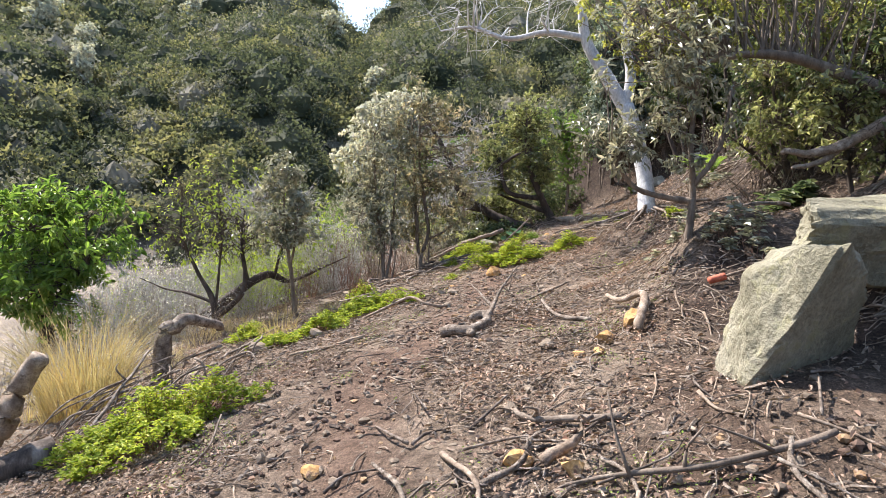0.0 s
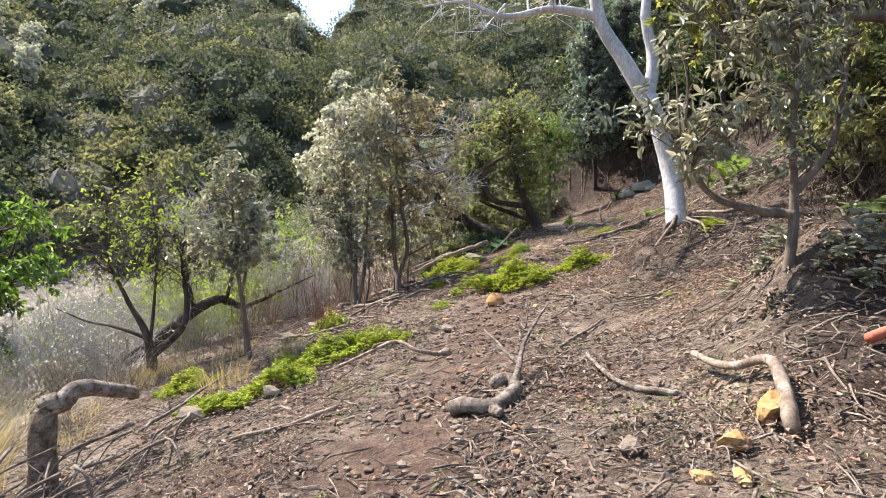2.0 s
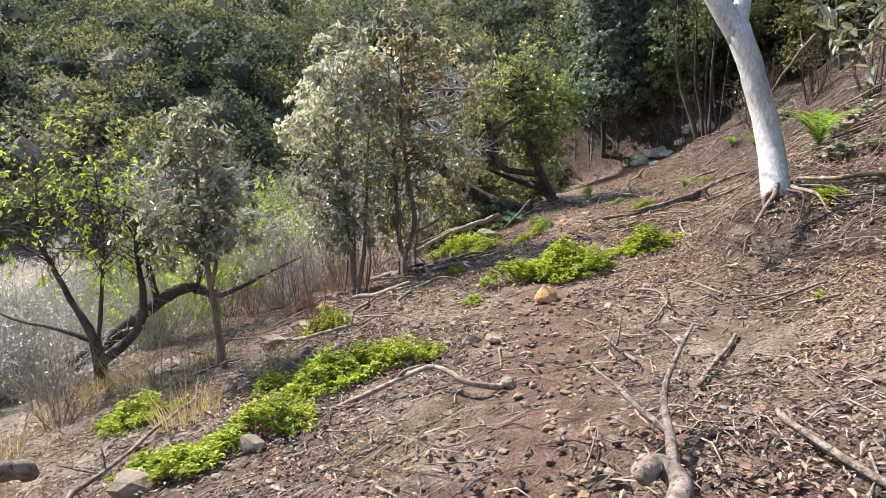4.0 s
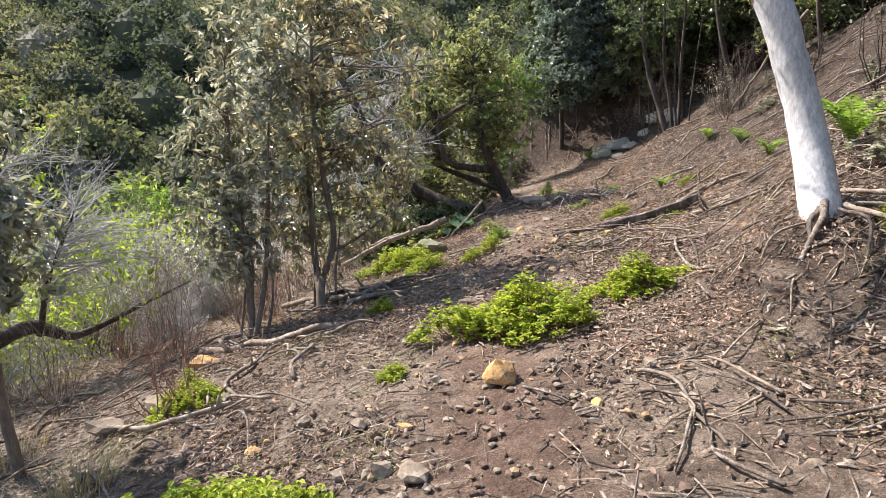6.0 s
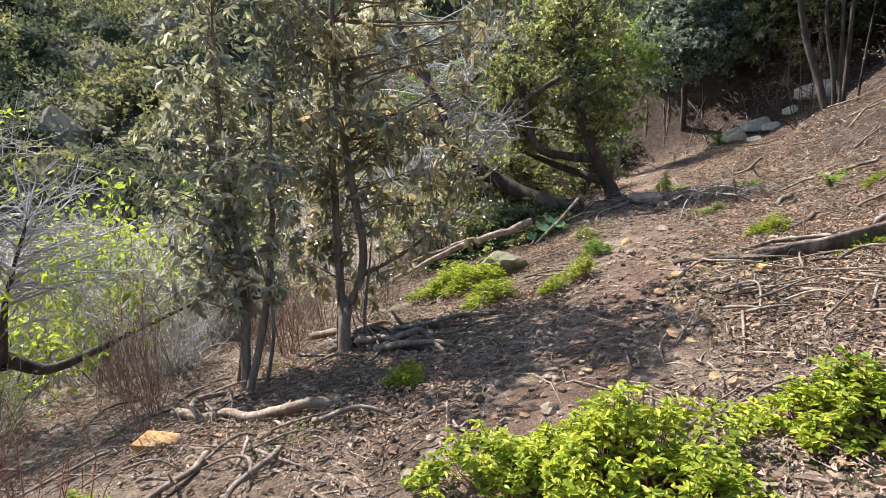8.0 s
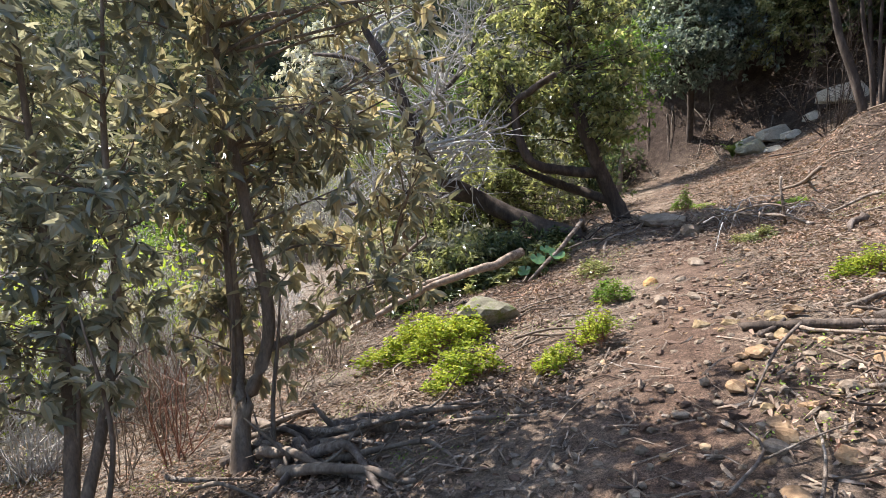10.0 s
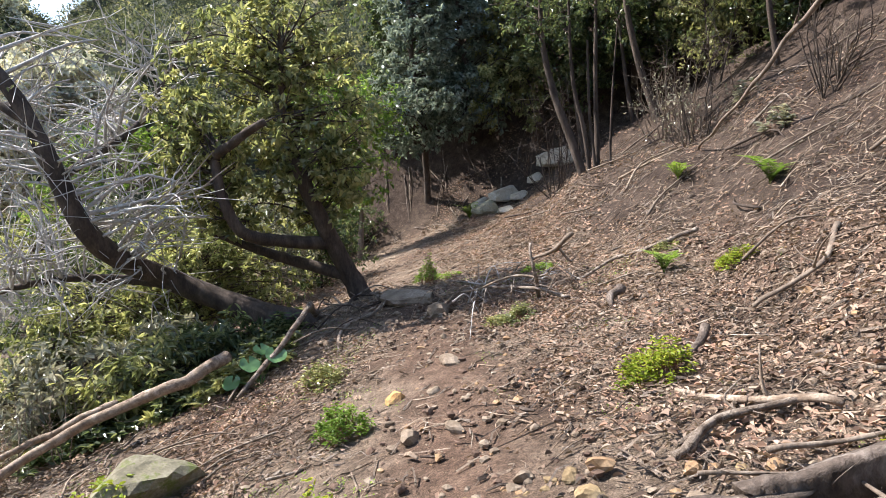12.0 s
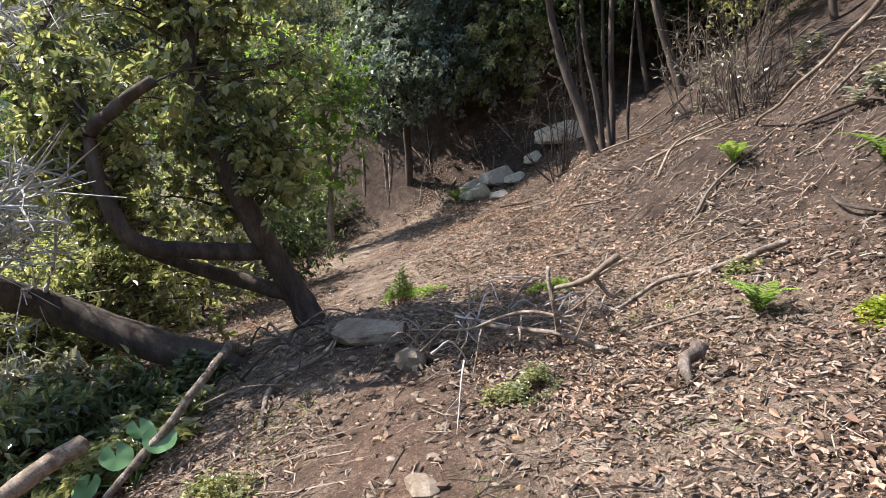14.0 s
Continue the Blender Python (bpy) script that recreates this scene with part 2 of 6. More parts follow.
def land(x, y):
    """Height of the ground: a trodden path along a slope, a valley to its side and a wooded hill beyond."""
    x, y = np.asarray(x, float), np.asarray(y, float)
    yc = np.clip(y, -6, 33)
    u = np.clip(x - np.interp(yc, PATH_Y, PATH_X), -40, 60)
    q = yc / 10
    terms = (np.ones_like(x), q, q * q, u, u * q, soft(u - 1.7), soft(u - 3.2), soft(-u - 1.0), soft(u - 1.7) * q,
             soft(-u - 1.0) * q, soft(q - 1.6, 0.3), soft(u - 1.7) * soft(q - 1.6, 0.3), soft(-u - 1.0) * soft(q - 1.6, 0.3))
    z = sum(c * t for c, t in zip(LAND, terms))
    z = z + hump(x, y, 2.95, 9.35, 0.5, 0.26) + hump(x, y, 3.0, 5.1, 0.7, 0.10) + hump(x, y, 3.3, 5.65, 0.42, 0.46) + hump(x, y, 4.2, 10.9, 1.2, 0.35)
    z = z + hump(x, y, 4.2, 17.6, 1.6, -0.22) + hump(x, y, 5.4, 29, 2.6, 0.4) + hump(x, y, 5.0, 21.6, 1.0, 0.2)
    z = z + hump(x, y, 1.0, 18.3, 0.8, 0.2) + hump(x, y, 1.35, 12.6, 0.7, 0.12) + hump(x, y, -4.2, 17, 2.5, -0.3)
    z = z + 6.5 * step(27.2, 32.6, y + 0.25 * x) * step(-0.6, 1.8, x) * step(70, 44, y)
    z = z + step(1.1, 2.4, u) * (0.07 * np.sin(2.1 * x + 1.2 * y) * np.sin(1.6 * y - 0.8 * x) + 0.05 * np.sin(3.7 * x - 2.3 * y + 1) + 0.12 * step(2.2, 4.0, u) * np.sin(0.9 * x + 0.8 * y))
    dx, dy = x - 0.5, y - 4
    r, az = np.hypot(dx, dy), np.degrees(np.arctan2(-dx, dy))
    # the far hill: highest to the left, with a saddle ahead
    lift = 0.42 - 0.105 * np.exp(-(((az - 21.3) / 3.3) ** 2))
    roll = 2.6 * np.sin(x * 0.075 + 1) * np.sin(y * 0.055) + 1.2 * np.sin(x * 0.19 + y * 0.13)
    far = -5.5 + np.clip(r - 38, 0, 150) * lift + roll * step(40, 70, r) + 0.02 * np.clip(r - 180, 0, 9999) * -1
    w = step(24, 44, r) * step(24, 8, x)
    valley = np.maximum(z, -5.5 + 0.0 * z)
    return valley * (1 - w) + far * w


def ground_z(x, y):
    return float(land(x, y))


def on(x, y, lift=0.0):
    return Vector((x, y, ground_z(x, y) + lift))


def path_off(x, y):
    return x - np.interp(y, PATH_Y, PATH_X)


def dark_soil_and_shade(x, y):
    """Dark earth: upper slope, canopy shade painted in, and slipped bank beyond the bend."""
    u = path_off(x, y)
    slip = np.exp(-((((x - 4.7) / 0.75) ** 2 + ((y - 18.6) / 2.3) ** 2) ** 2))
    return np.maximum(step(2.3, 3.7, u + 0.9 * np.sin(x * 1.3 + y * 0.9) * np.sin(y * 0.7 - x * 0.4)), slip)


# ---- mesh building ----
class Geo:
    """Gathers vertices and faces of many pieces into one mesh."""

    def __init__(self):
        self.v, self.f, self.n = [], [], 0

    def add(self, v, f):
        v, f = np.asarray(v, float).reshape(-1, 3), np.asarray(f, int)
        self.v.append(v)
        self.f.append(f + self.n)
        self.n += len(v)

    def mesh(self, name, mat, smooth=False):
        me = bpy.data.meshes.new(name)
        v = np.concatenate(self.v)
        loops = np.concatenate([f.ravel() for f in self.f])
        counts = np.concatenate([np.full(len(f), f.shape[1]) for f in self.f])
        me.vertices.add(len(v))
        me.vertices.foreach_set("co", v.ravel())
        me.loops.add(len(loops))
        me.loops.foreach_set("vertex_index", loops.astype(np.int32))
        me.polygons.add(len(counts))
        me.polygons.foreach_set("loop_start", (np.cumsum(counts) - counts).astype(np.int32))
        me.polygons.foreach_set("use_smooth", np.full(len(counts), smooth))
        me.update(calc_edges=True)
        me.materials.append(mat)
        return me


def unit(v):
    return v / np.maximum(np.linalg.norm(v, axis=-1, keepdims=True), 1e-9)


def curve_through(pts, n):
    """n points on a smooth line through pts (Catmull-Rom)."""
    p = np.asarray(pts, float)
    if len(p) == 2:
        return p[0] + np.linspace(0, 1, n)[:, None] * (p[1] - p[0])
    q = np.vstack([2 * p[0] - p[1], p, 2 * p[-1] - p[-2]])
    s = np.linspace(0, len(p) - 1 - 1e-9, n)
    i, t = s.astype(int), (s % 1)[:, None]
    a, b, c, d = q[i], q[i + 1], q[i + 2], q[i + 3]
    return 0.5 * (2 * b + (c - a) * t + (2 * a - 5 * b + 4 * c - d) * t**2 + (3 * b - a - 3 * c + d) * t**3)


def tube(g, pts, r, sides=8, n=None, rng=None, rough=0.0, wander=0.0, caps=True):
    """A round limb through pts with radii r (one for each point), uneven by rough."""
    pts = np.asarray(pts, float)
    n = n or max(4, 3 * len(pts))
    c = curve_through(pts, n)
    rr = np.interp(np.linspace(0, 1, n), np.linspace(0, 1, len(r)), r)
    if wander:
        w = rng.normal(0, 1, (n, 3)) * wander
        for _ in range(4):
            w = (w + np.roll(w, 1, 0) + np.roll(w, -1, 0)) / 3
        w *= 2.2
        w[0] = w[-1] = 0
        c = c + w
    t = unit(np.gradient(c, axis=0))
    up = np.where(np.abs(t[:, 2:3]) > 0.9, [[1.0, 0, 0]], [[0, 0, 1.0]])
    a = unit(np.cross(t, up))
    b = np.cross(t, a)
    k = np.arange(sides) * 2 * np.pi / sides
    ring = np.cos(k)[None, :, None] * a[:, None] + np.sin(k)[None, :, None] * b[:, None]
    rad = np.repeat(rr[:, None], sides, 1)
    if rough:
        rad = rad * (1 + rng.normal(0, rough, rad.shape))
    v = c[:, None] + ring * rad[..., None]
    v = np.vstack([v.reshape(-1, 3), c[:1] - t[:1] * rr[0] * 0.25, c[-1:] + t[-1:] * rr[-1] * 0.4])
    i, j = np.meshgrid(np.arange(n - 1), np.arange(sides), indexing="ij")
    j2 = (j + 1) % sides
    g.add(v, np.stack([i * sides + j, i * sides + j2, (i + 1) * sides + j2, (i + 1) * sides + j], -1).reshape(-1, 4))
    if not caps:
        return
    k = np.arange(sides)
    ends = np.concatenate([np.stack([k * 0 + n * sides, (k + 1) % sides, k], -1),
                           np.stack([k * 0 + n * sides + 1, (n - 1) * sides + k, (n - 1) * sides + (k + 1) % sides], -1)])
    g.f.append(ends + g.n - len(v))


def leaves(g, p, d, nrm, length, width, fold=0.25, droop=0.15, fine=True):
    """Folded, pointed leaves at p, along d, with upper side nrm."""
    d = unit(d)
    s = unit(np.cross(d, nrm))
    u = np.cross(s, d)
    L, W = (np.broadcast_to(a, len(p))[:, None] for a in (length, width))
    if fine:
        parts = [p, p + d * L * 0.3 + s * W * 0.5 + u * W * fold, p + d * L * 0.68 + s * W * 0.42 + u * W * fold * 0.7 - u * L * droop * 0.3,
                 p + d * L - u * L * droop, p + d * L * 0.68 - s * W * 0.42 + u * W * fold * 0.7 - u * L * droop * 0.3, p + d * L * 0.3 - s * W * 0.5 + u * W * fold]
        v = np.stack(parts, 1).reshape(-1, 3)
        b = np.arange(len(p))[:, None] * 6
        g.add(v, np.concatenate([b + [0, 1, 2, 3], b + [0, 3, 4, 5]]))
    else:
        v = np.stack([p, p + d * L * 0.45 + s * W * 0.5 + u * W * fold, p + d * L - u * L * droop, p + d * L * 0.45 - s * W * 0.5 + u * W * fold], 1).reshape(-1, 3)
        b = np.arange(len(p))[:, None] * 4
        g.add(v, np.concatenate([b + [0, 1, 2], b + [0, 2, 3]]))


def thing(name, label, category, at=(0, 0, 0), group="", kind=""):
    ob = new(name)
    ob.location = at
    ob.empty_display_size = 0.1
    return tagged(ob, label, category, group, kind)


def part(name, g, mat, parent, label="", smooth=False, kind=""):
    ob = new(name, g.mesh(name, mat, smooth))
    ob.parent = parent
    ob.location = -Vector(parent.location) if parent.parent is None else (0, 0, 0)
    return tagged(ob, label, kind=kind)


def single(name, g, mat, label, category, group="", kind="", smooth=True):
    return tagged(new(name, g.mesh(name, mat, smooth)), label, category, group, kind)


def ball(rng, n, centre, radii, shell=0.0):
    d = unit(rng.normal(0, 1, (n, 3)))
    r = rng.uniform(shell**3, 1, (n, 1)) ** (1 / 3)
    return np.asarray(centre) + d * r * np.asarray(radii), d


# ---- ground ----
def spread(lo, hi, a, b, fine, grow):
    """Coordinates that are fine apart between a and b and wider beyond."""
    mid = list(np.arange(a, b + 1e-6, fine))
    s, v = fine, a
    left = []
    while v > lo:
        s *= grow
        v -= s
        left.append(v)
    s, v = fine, mid[-1]
    right = []
    while v < hi:
        s *= grow
        v += s
        right.append(v)
    return np.array(left[::-1] + mid + right)


def build_ground():
    gx, gy = spread(-900, 900, -3.6, 5.2, 0.062, 1.06), spread(-300, 1200, 0.6, 18.5, 0.062, 1.055)
    x, y = (a.ravel() for a in np.meshgrid(gx, gy, indexing="ij"))
    z = land(x, y)
    near = step(60, 25, np.hypot(x, y - 8))
    rough = np.array([noise.noise(Vector((a * 1.3, b * 1.3, 0))) * 0.05 + noise.noise(Vector((a * 5, b * 5, 3))) * 0.022
                      + noise.noise(Vector((a * 14, b * 14, 7))) * 0.012 if w > 0 else 0 for a, b, w in zip(x, y, near)])
    trod = np.exp(-((path_off(x, y) / 0.42) ** 2)) * step(19, 14, y)
    z = z + rough * near * (1 - 0.55 * trod)
    nx, ny = len(gx), len(gy)
    i, j = np.meshgrid(np.arange(nx - 1), np.arange(ny - 1), indexing="ij")
    g = Geo()
    g.add(np.stack([x, y, z], -1), np.stack([i * ny + j, (i + 1) * ny + j, (i + 1) * ny + j + 1, i * ny + j + 1], -1).reshape(-1, 4))
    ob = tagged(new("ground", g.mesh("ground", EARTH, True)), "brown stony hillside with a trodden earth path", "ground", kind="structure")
    for key, val in (("bare", trod * 0.9), ("bank", np.maximum(0.95 * step(26.6, 28.0, y + 0.25 * x) * step(-1.5, 0.2, x) * step(48, 40, y), 0.95 * dark_soil_and_shade(x, y) * step(45, 35, np.hypot(x, y - 8)))), ("dry", 0.5 * step(-1.9, -4.4, path_off(x, y)) * step(50, 38, np.hypot(x, y - 4))), ("wood", step(34, 50, np.hypot(x, y - 4)))):
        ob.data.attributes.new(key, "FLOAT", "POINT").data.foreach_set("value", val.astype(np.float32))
    return ob


build_ground()


# ---- stones ----
def icosphere(sub):
    bm = bmesh.new()
    bmesh.ops.create_icosphere(bm, subdivisions=sub, radius=1)
    v = np.array([q.co[:] for q in bm.verts])
    f = np.array([[q.index for q in p.verts] for p in bm.faces])
    bm.free()
    return v, f


ICO = {k: icosphere(k) for k in (1, 2, 3, 5)}
PEBBLE = (np.array([(1, 0, 0), (-1, 0, 0), (0, 1, 0), (0, -1, 0), (0, 0, 1), (0, 0, -1)], float),
          np.array([(0, 2, 4), (2, 1, 4), (1, 3, 4), (3, 0, 4), (2, 0, 5), (1, 2, 5), (3, 1, 5), (0, 3, 5)]))


def rock_shape(rng, sub=3, cuts=14, rough=0.03, faces=None):
    """A stone bounded by flat broken faces with worn edges, about one metre in radius."""
    d, f = ICO[sub]
    n = unit(rng.normal(0, 1, (cuts, 3)))
    h = rng.uniform(0.62, 1.0, cuts)
    if faces:
        n, h = unit(np.array([q[:3] for q in faces], float)), np.array([q[3] for q in faces])
    dots = d @ n.T
    r = np.min(np.where(dots > 0.05, h / np.maximum(dots, 0.05), 9), axis=1).clip(0, 1.5)
    s = rng.uniform(0, 50)
    wob = np.array([noise.noise(Vector(q) * 2.5 + Vector((s, 0, 0))) + 0.5 * noise.noise(Vector(q) * 7 + Vector((0, s, 0))) for q in d])
    return d * (r * (1 + rough * 2 * wob))[:, None], f


def rock(name, label, x, y, size, mat, seed, sub=3, turn=0.0, sink=0.3, rough=0.03, group="", faces=None, shear=(0, 0)):
    rng = np.random.RandomState(seed)
    v, f = rock_shape(rng, sub, 14, rough, faces)
    v = v + v[:, 2:3] * np.array([[shear[0], shear[1], 0]])
    v = v * (np.asarray(size) / 2)
    c, s = math.cos(radians(turn)), math.sin(radians(turn))
    v = v @ np.array([[c, s, 0], [-s, c, 0], [0, 0, 1]])
    g = Geo()
    g.add(v, f)
    ob = single(name, g, mat, label, "rock", group, smooth=False)
    ob.location = on(x, y, size[2] * (0.5 - sink))
    return ob


# ---- dead wood ----
def stick(name, label, pts, r0, r1, mat, seed, category="branch", group="", sides=7, side_twigs=0, forks=()):
    """A fallen branch through points (x, y, height over the ground), from thick to thin, with stubs and forks."""
    rng = np.random.RandomState(seed)
    w = np.array([(x, y, ground_z(x, y) + h) for x, y, h in pts])
    base = w[0].copy()
    g = Geo()
    length = np.linalg.norm(np.diff(w, axis=0), axis=1).sum()
    n = int(np.clip(length / 0.06, 8, 40))
    tube(g, w - base, np.linspace(r0, r1, len(w)) * (1 + rng.normal(0, 0.06, len(w))), sides, n, rng, 0.12 if max(r0, r1) < 0.03 else 0.06, min(0.02, max(r0, r1) * 0.5))
    line = curve_through(w - base, n)
    for _ in range(side_twigs):
        k = rng.randint(n // 5, n - 1)
        d = unit(rng.normal(0, 1, 3) + np.array([0, 0, 0.5]))
        ln = rng.uniform(0.12, 0.4) * min(1, length)
        q = line[k]
        tube(g, [q, q + d * ln * 0.5 + rng.normal(0, 0.03, 3), q + d * ln], [r1 * 0.7, r1 * 0.5, r1 * 0.25], 5, 6, rng, 0.05)
    for fk, fr0, fr1 in forks:
        wf = np.array([(x, y, ground_z(x, y) + h) for x, y, h in fk]) - base
        tube(g, wf, np.linspace(fr0, fr1, len(wf)), sides, 14, rng, 0.08, 0.008)
    ob = single(name, g, mat, label, category, group)
    ob.location = base
    return ob


# ---- plants ----
def bough_line(rng, a, b, sag):
    m = (a + b) / 2 + rng.normal(0, 0.08, 3) * np.linalg.norm(b - a) + np.array([0, 0, sag])
    return np.array([a, m, b])


def tree(name, label, stems, crowns, bark, leaf, seed, leaf_size=(0.08, 0.025), boughs=60, twigs=5, per_twig=9, fine=True,
         hang=0.2, twig_len=0.3, bough_r=0.012, stem_rough=0.05, dead=0, category="tree", kind="", crown_name="crown", low=0.25, bark2=None):
    """A tree: stems through (x, y, z, radius), boughs from them to places inside the crowns (centre, radii), and leaves on their twigs."""
    rng = np.random.RandomState(seed)
    root = np.array(stems[0][0][:3])
    ob = thing(name, label, category, tuple(root), kind=kind)
    lines = []
    for k, st in enumerate(stems):
        st = np.array(st)
        g = Geo()
        n = max(10, 6 * len(st))
        tube(g, st[:, :3], st[:, 3], 12 if st[0, 3] > 0.05 else 8, n, rng, stem_rough, min(0.006, st[-1, 3] * 0.25))
        part("trunk" if k == 0 else "stem", g, bark, ob, smooth=True)
        c = curve_through(st, n)
        lines.append(c)
    every = np.vstack(lines)
    wood, crown = Geo(), Geo()
    share = np.array([np.prod(c[1]) ** (2 / 3) for c in crowns])
    P, D, N = [], [], []
    for centre, radii in crowns:
        n = max(3, int(boughs * np.prod(radii) ** (2 / 3) / share.sum()))
        ends, _ = ball(rng, n, centre, radii, 0.45)
        for e in ends:
            dist = np.linalg.norm(every[:, :3] - e, axis=1) + 0.9 * np.maximum(0, every[:, 2] - e[2] + 0.15)
            dist = dist + rng.uniform(0, 0.25, len(dist)) + np.where(every[:, 2] < root[2] + low, 5, 0)
            a = every[np.argmin(dist)]
            ln = bough_line(rng, a[:3], e, 0.06 * np.linalg.norm(e - a[:3]))
            r = min(a[3] * 0.6, bough_r * (0.6 + np.linalg.norm(e - a[:3]) * 0.6))
            tube(wood, ln, [r, r * 0.7, r * 0.35], 5 if fine else 3, 6 if fine else 4, rng, 0.05, caps=False)
            fine_line = curve_through(ln, 9)
            for _ in range(twigs):
                q = fine_line[rng.randint(3, 9)]
                d = unit(e - np.asarray(centre) * 0.5 - a[:3] * 0.5 + rng.normal(0, 0.9, 3) * np.linalg.norm(radii) * 0.6)
                ln2 = twig_len * rng.uniform(0.5, 1.2)
                t = q + d * ln2
                if fine:
                    tube(wood, [q, (q + t) / 2 + rng.normal(0, 0.02, 3), t], [r * 0.4, r * 0.28, r * 0.15], 3, 3, caps=False)
                if rng.uniform() < dead:
                    continue
                m = rng.poisson(per_twig)
                s = 1.03 - 0.55 * rng.uniform(0, 1, (m, 1)) ** 2
                P.append(q + (t - q) * s)
                side = rng.normal(0, 1, (m, 3))
                side = unit(side - d * (side @ d)[:, None])
                D.append(d * rng.uniform(0.1, 0.9, (m, 1)) + side * 0.9 + np.array([0, 0, -hang]))
                N.append(d * 0.55 + rng.normal(0, 0.35, (m, 3)) + np.array([0, 0, 0.7]))
    part("branch_mass", wood, bark2 or bark, ob, smooth=True, kind="stuff")
    if P:
        P, D, N = np.vstack(P), np.vstack(D), np.vstack(N)
        k = len(P)
        L = leaf_size[0] * rng.uniform(0.6, 1.25, k)
        leaves(crown, P, D, N, L, L * leaf_size[1] / leaf_size[0], 0.2, 0.2, fine)
        part(crown_name, crown, leaf, ob)
    return ob


def ground_stem(x, y, pts):
    """Stem points (dx, dy, dz, radius) over the ground at x, y."""
    z = ground_z(x, y)
    return [(x + a, y + b, z + c, r) for a, b, c, r in pts]


def low_bush(name, label, x, y, size, seed, leaf, leaf_size=0.035, whorls=320, group="", turn=0.0, rag=0.25):
    """A low mound of thin stems, each ending in a fan of small leaflets."""
    rng = np.random.RandomState(seed)
    root = on(x, y)
    ob = thing(name, label, "bush", tuple(root), group)
    c, s = math.cos(radians(turn)), math.sin(radians(turn))
    stems, crown = Geo(), Geo()
    a, rad = rng.uniform(0, 2 * np.pi, whorls), np.sqrt(rng.uniform(0, 1, whorls))
    lump = 1 + rag * np.sin(a * 3 + seed) + rag * 0.6 * np.sin(a * 5 + 2 * seed)
    px, py = np.cos(a) * rad * size[0] / 2 * lump, np.sin(a) * rad * size[1] / 2 * lump
    hx, hy = x + c * px - s * py, y + s * px + c * py
    top = size[2] * (1 - rad**2.2 * 0.7) * (0.85 + 0.35 * np.sin(hx * 9 + seed) * np.sin(hy * 8 + seed)) * rng.uniform(0.5, 1.15, whorls)
    P, D, N = [], [], []
    for X, Y, h in zip(hx, hy, top):
        b = np.array([x + (X - x) * 0.75, y + (Y - y) * 0.75, 0])
        b[2] = ground_z(b[0], b[1]) - 0.01
        t = np.array([X, Y, ground_z(X, Y) + h])
        tube(stems, [b, (b + t) / 2 + rng.normal(0, 0.02, 3), t], [0.003, 0.0025, 0.0015], 3, 3, caps=False)
        for lv in (1.0, 0.78):
            q = b + (t - b) * lv
            k = 8
            ang = rng.uniform(0, 6.28) + np.arange(k) * 2 * np.pi / k
            d = np.stack([np.cos(ang), np.sin(ang), rng.uniform(-0.1, 0.5, k)], -1)
            P.append(np.repeat(q[None], k, 0) + rng.normal(0, 0.012, (k, 3)))
            D.append(d)
            N.append(np.repeat([[0, 0, 1.0]], k, 0) + rng.normal(0, 0.42, (k, 3)))
    P, D, N = np.vstack(P), np.vstack(D), np.vstack(N)
    L = leaf_size * rng.uniform(0.7, 1.5, len(P))
    leaves(crown, P, D, N, L * 0.85, L * 0.42, 0.2, 0.25, True)
    part("stem_mass", stems, TWIG_RED, ob, smooth=True, kind="stuff")
    part("foliage", crown, leaf, ob, kind="stuff")
    return ob


def fern(name, label, x, y, size, seed, leaf=None, fronds=11, group="ferns"):
    rng = np.random.RandomState(seed)
    root = on(x, y)
    ob = thing(name, label, "fern", tuple(root), group)
    for k in range(fronds):
        g = Geo()
        a = k * 2 * np.pi / fronds + rng.uniform(-0.3, 0.3)
        out = np.array([math.cos(a), math.sin(a), 0])
        ln = size * rng.uniform(0.45, 1.0)
        p = np.array(root) + np.array([out * ln * (0.25 * t + 0.55 * t * t) + np.array([0, 0, ln * (1.5 * t - 0.75 * t * t)]) for t in (0, 0.3, 0.65, 1.0)])
        tube(g, p, [0.004, 0.003, 0.002, 0.001], 4, 8)
        line = curve_through(p, 20)[3:]
        tang = unit(np.gradient(line, axis=0))
        side = unit(np.cross(tang, [0, 0, 1.0]))
        w = ln * 0.24 * np.sin(np.linspace(0.5, 3.05, len(line)))
        for sg in (-1, 1):
            leaves(g, line, side * sg + tang * 0.45 + rng.normal(0, 0.06, line.shape), np.repeat([[0, 0, 1.0]], len(line), 0), w, w * 0.2 + 0.006, 0.1, 0.15)
        part("frond", g, leaf or L_FERN, ob)
    return ob


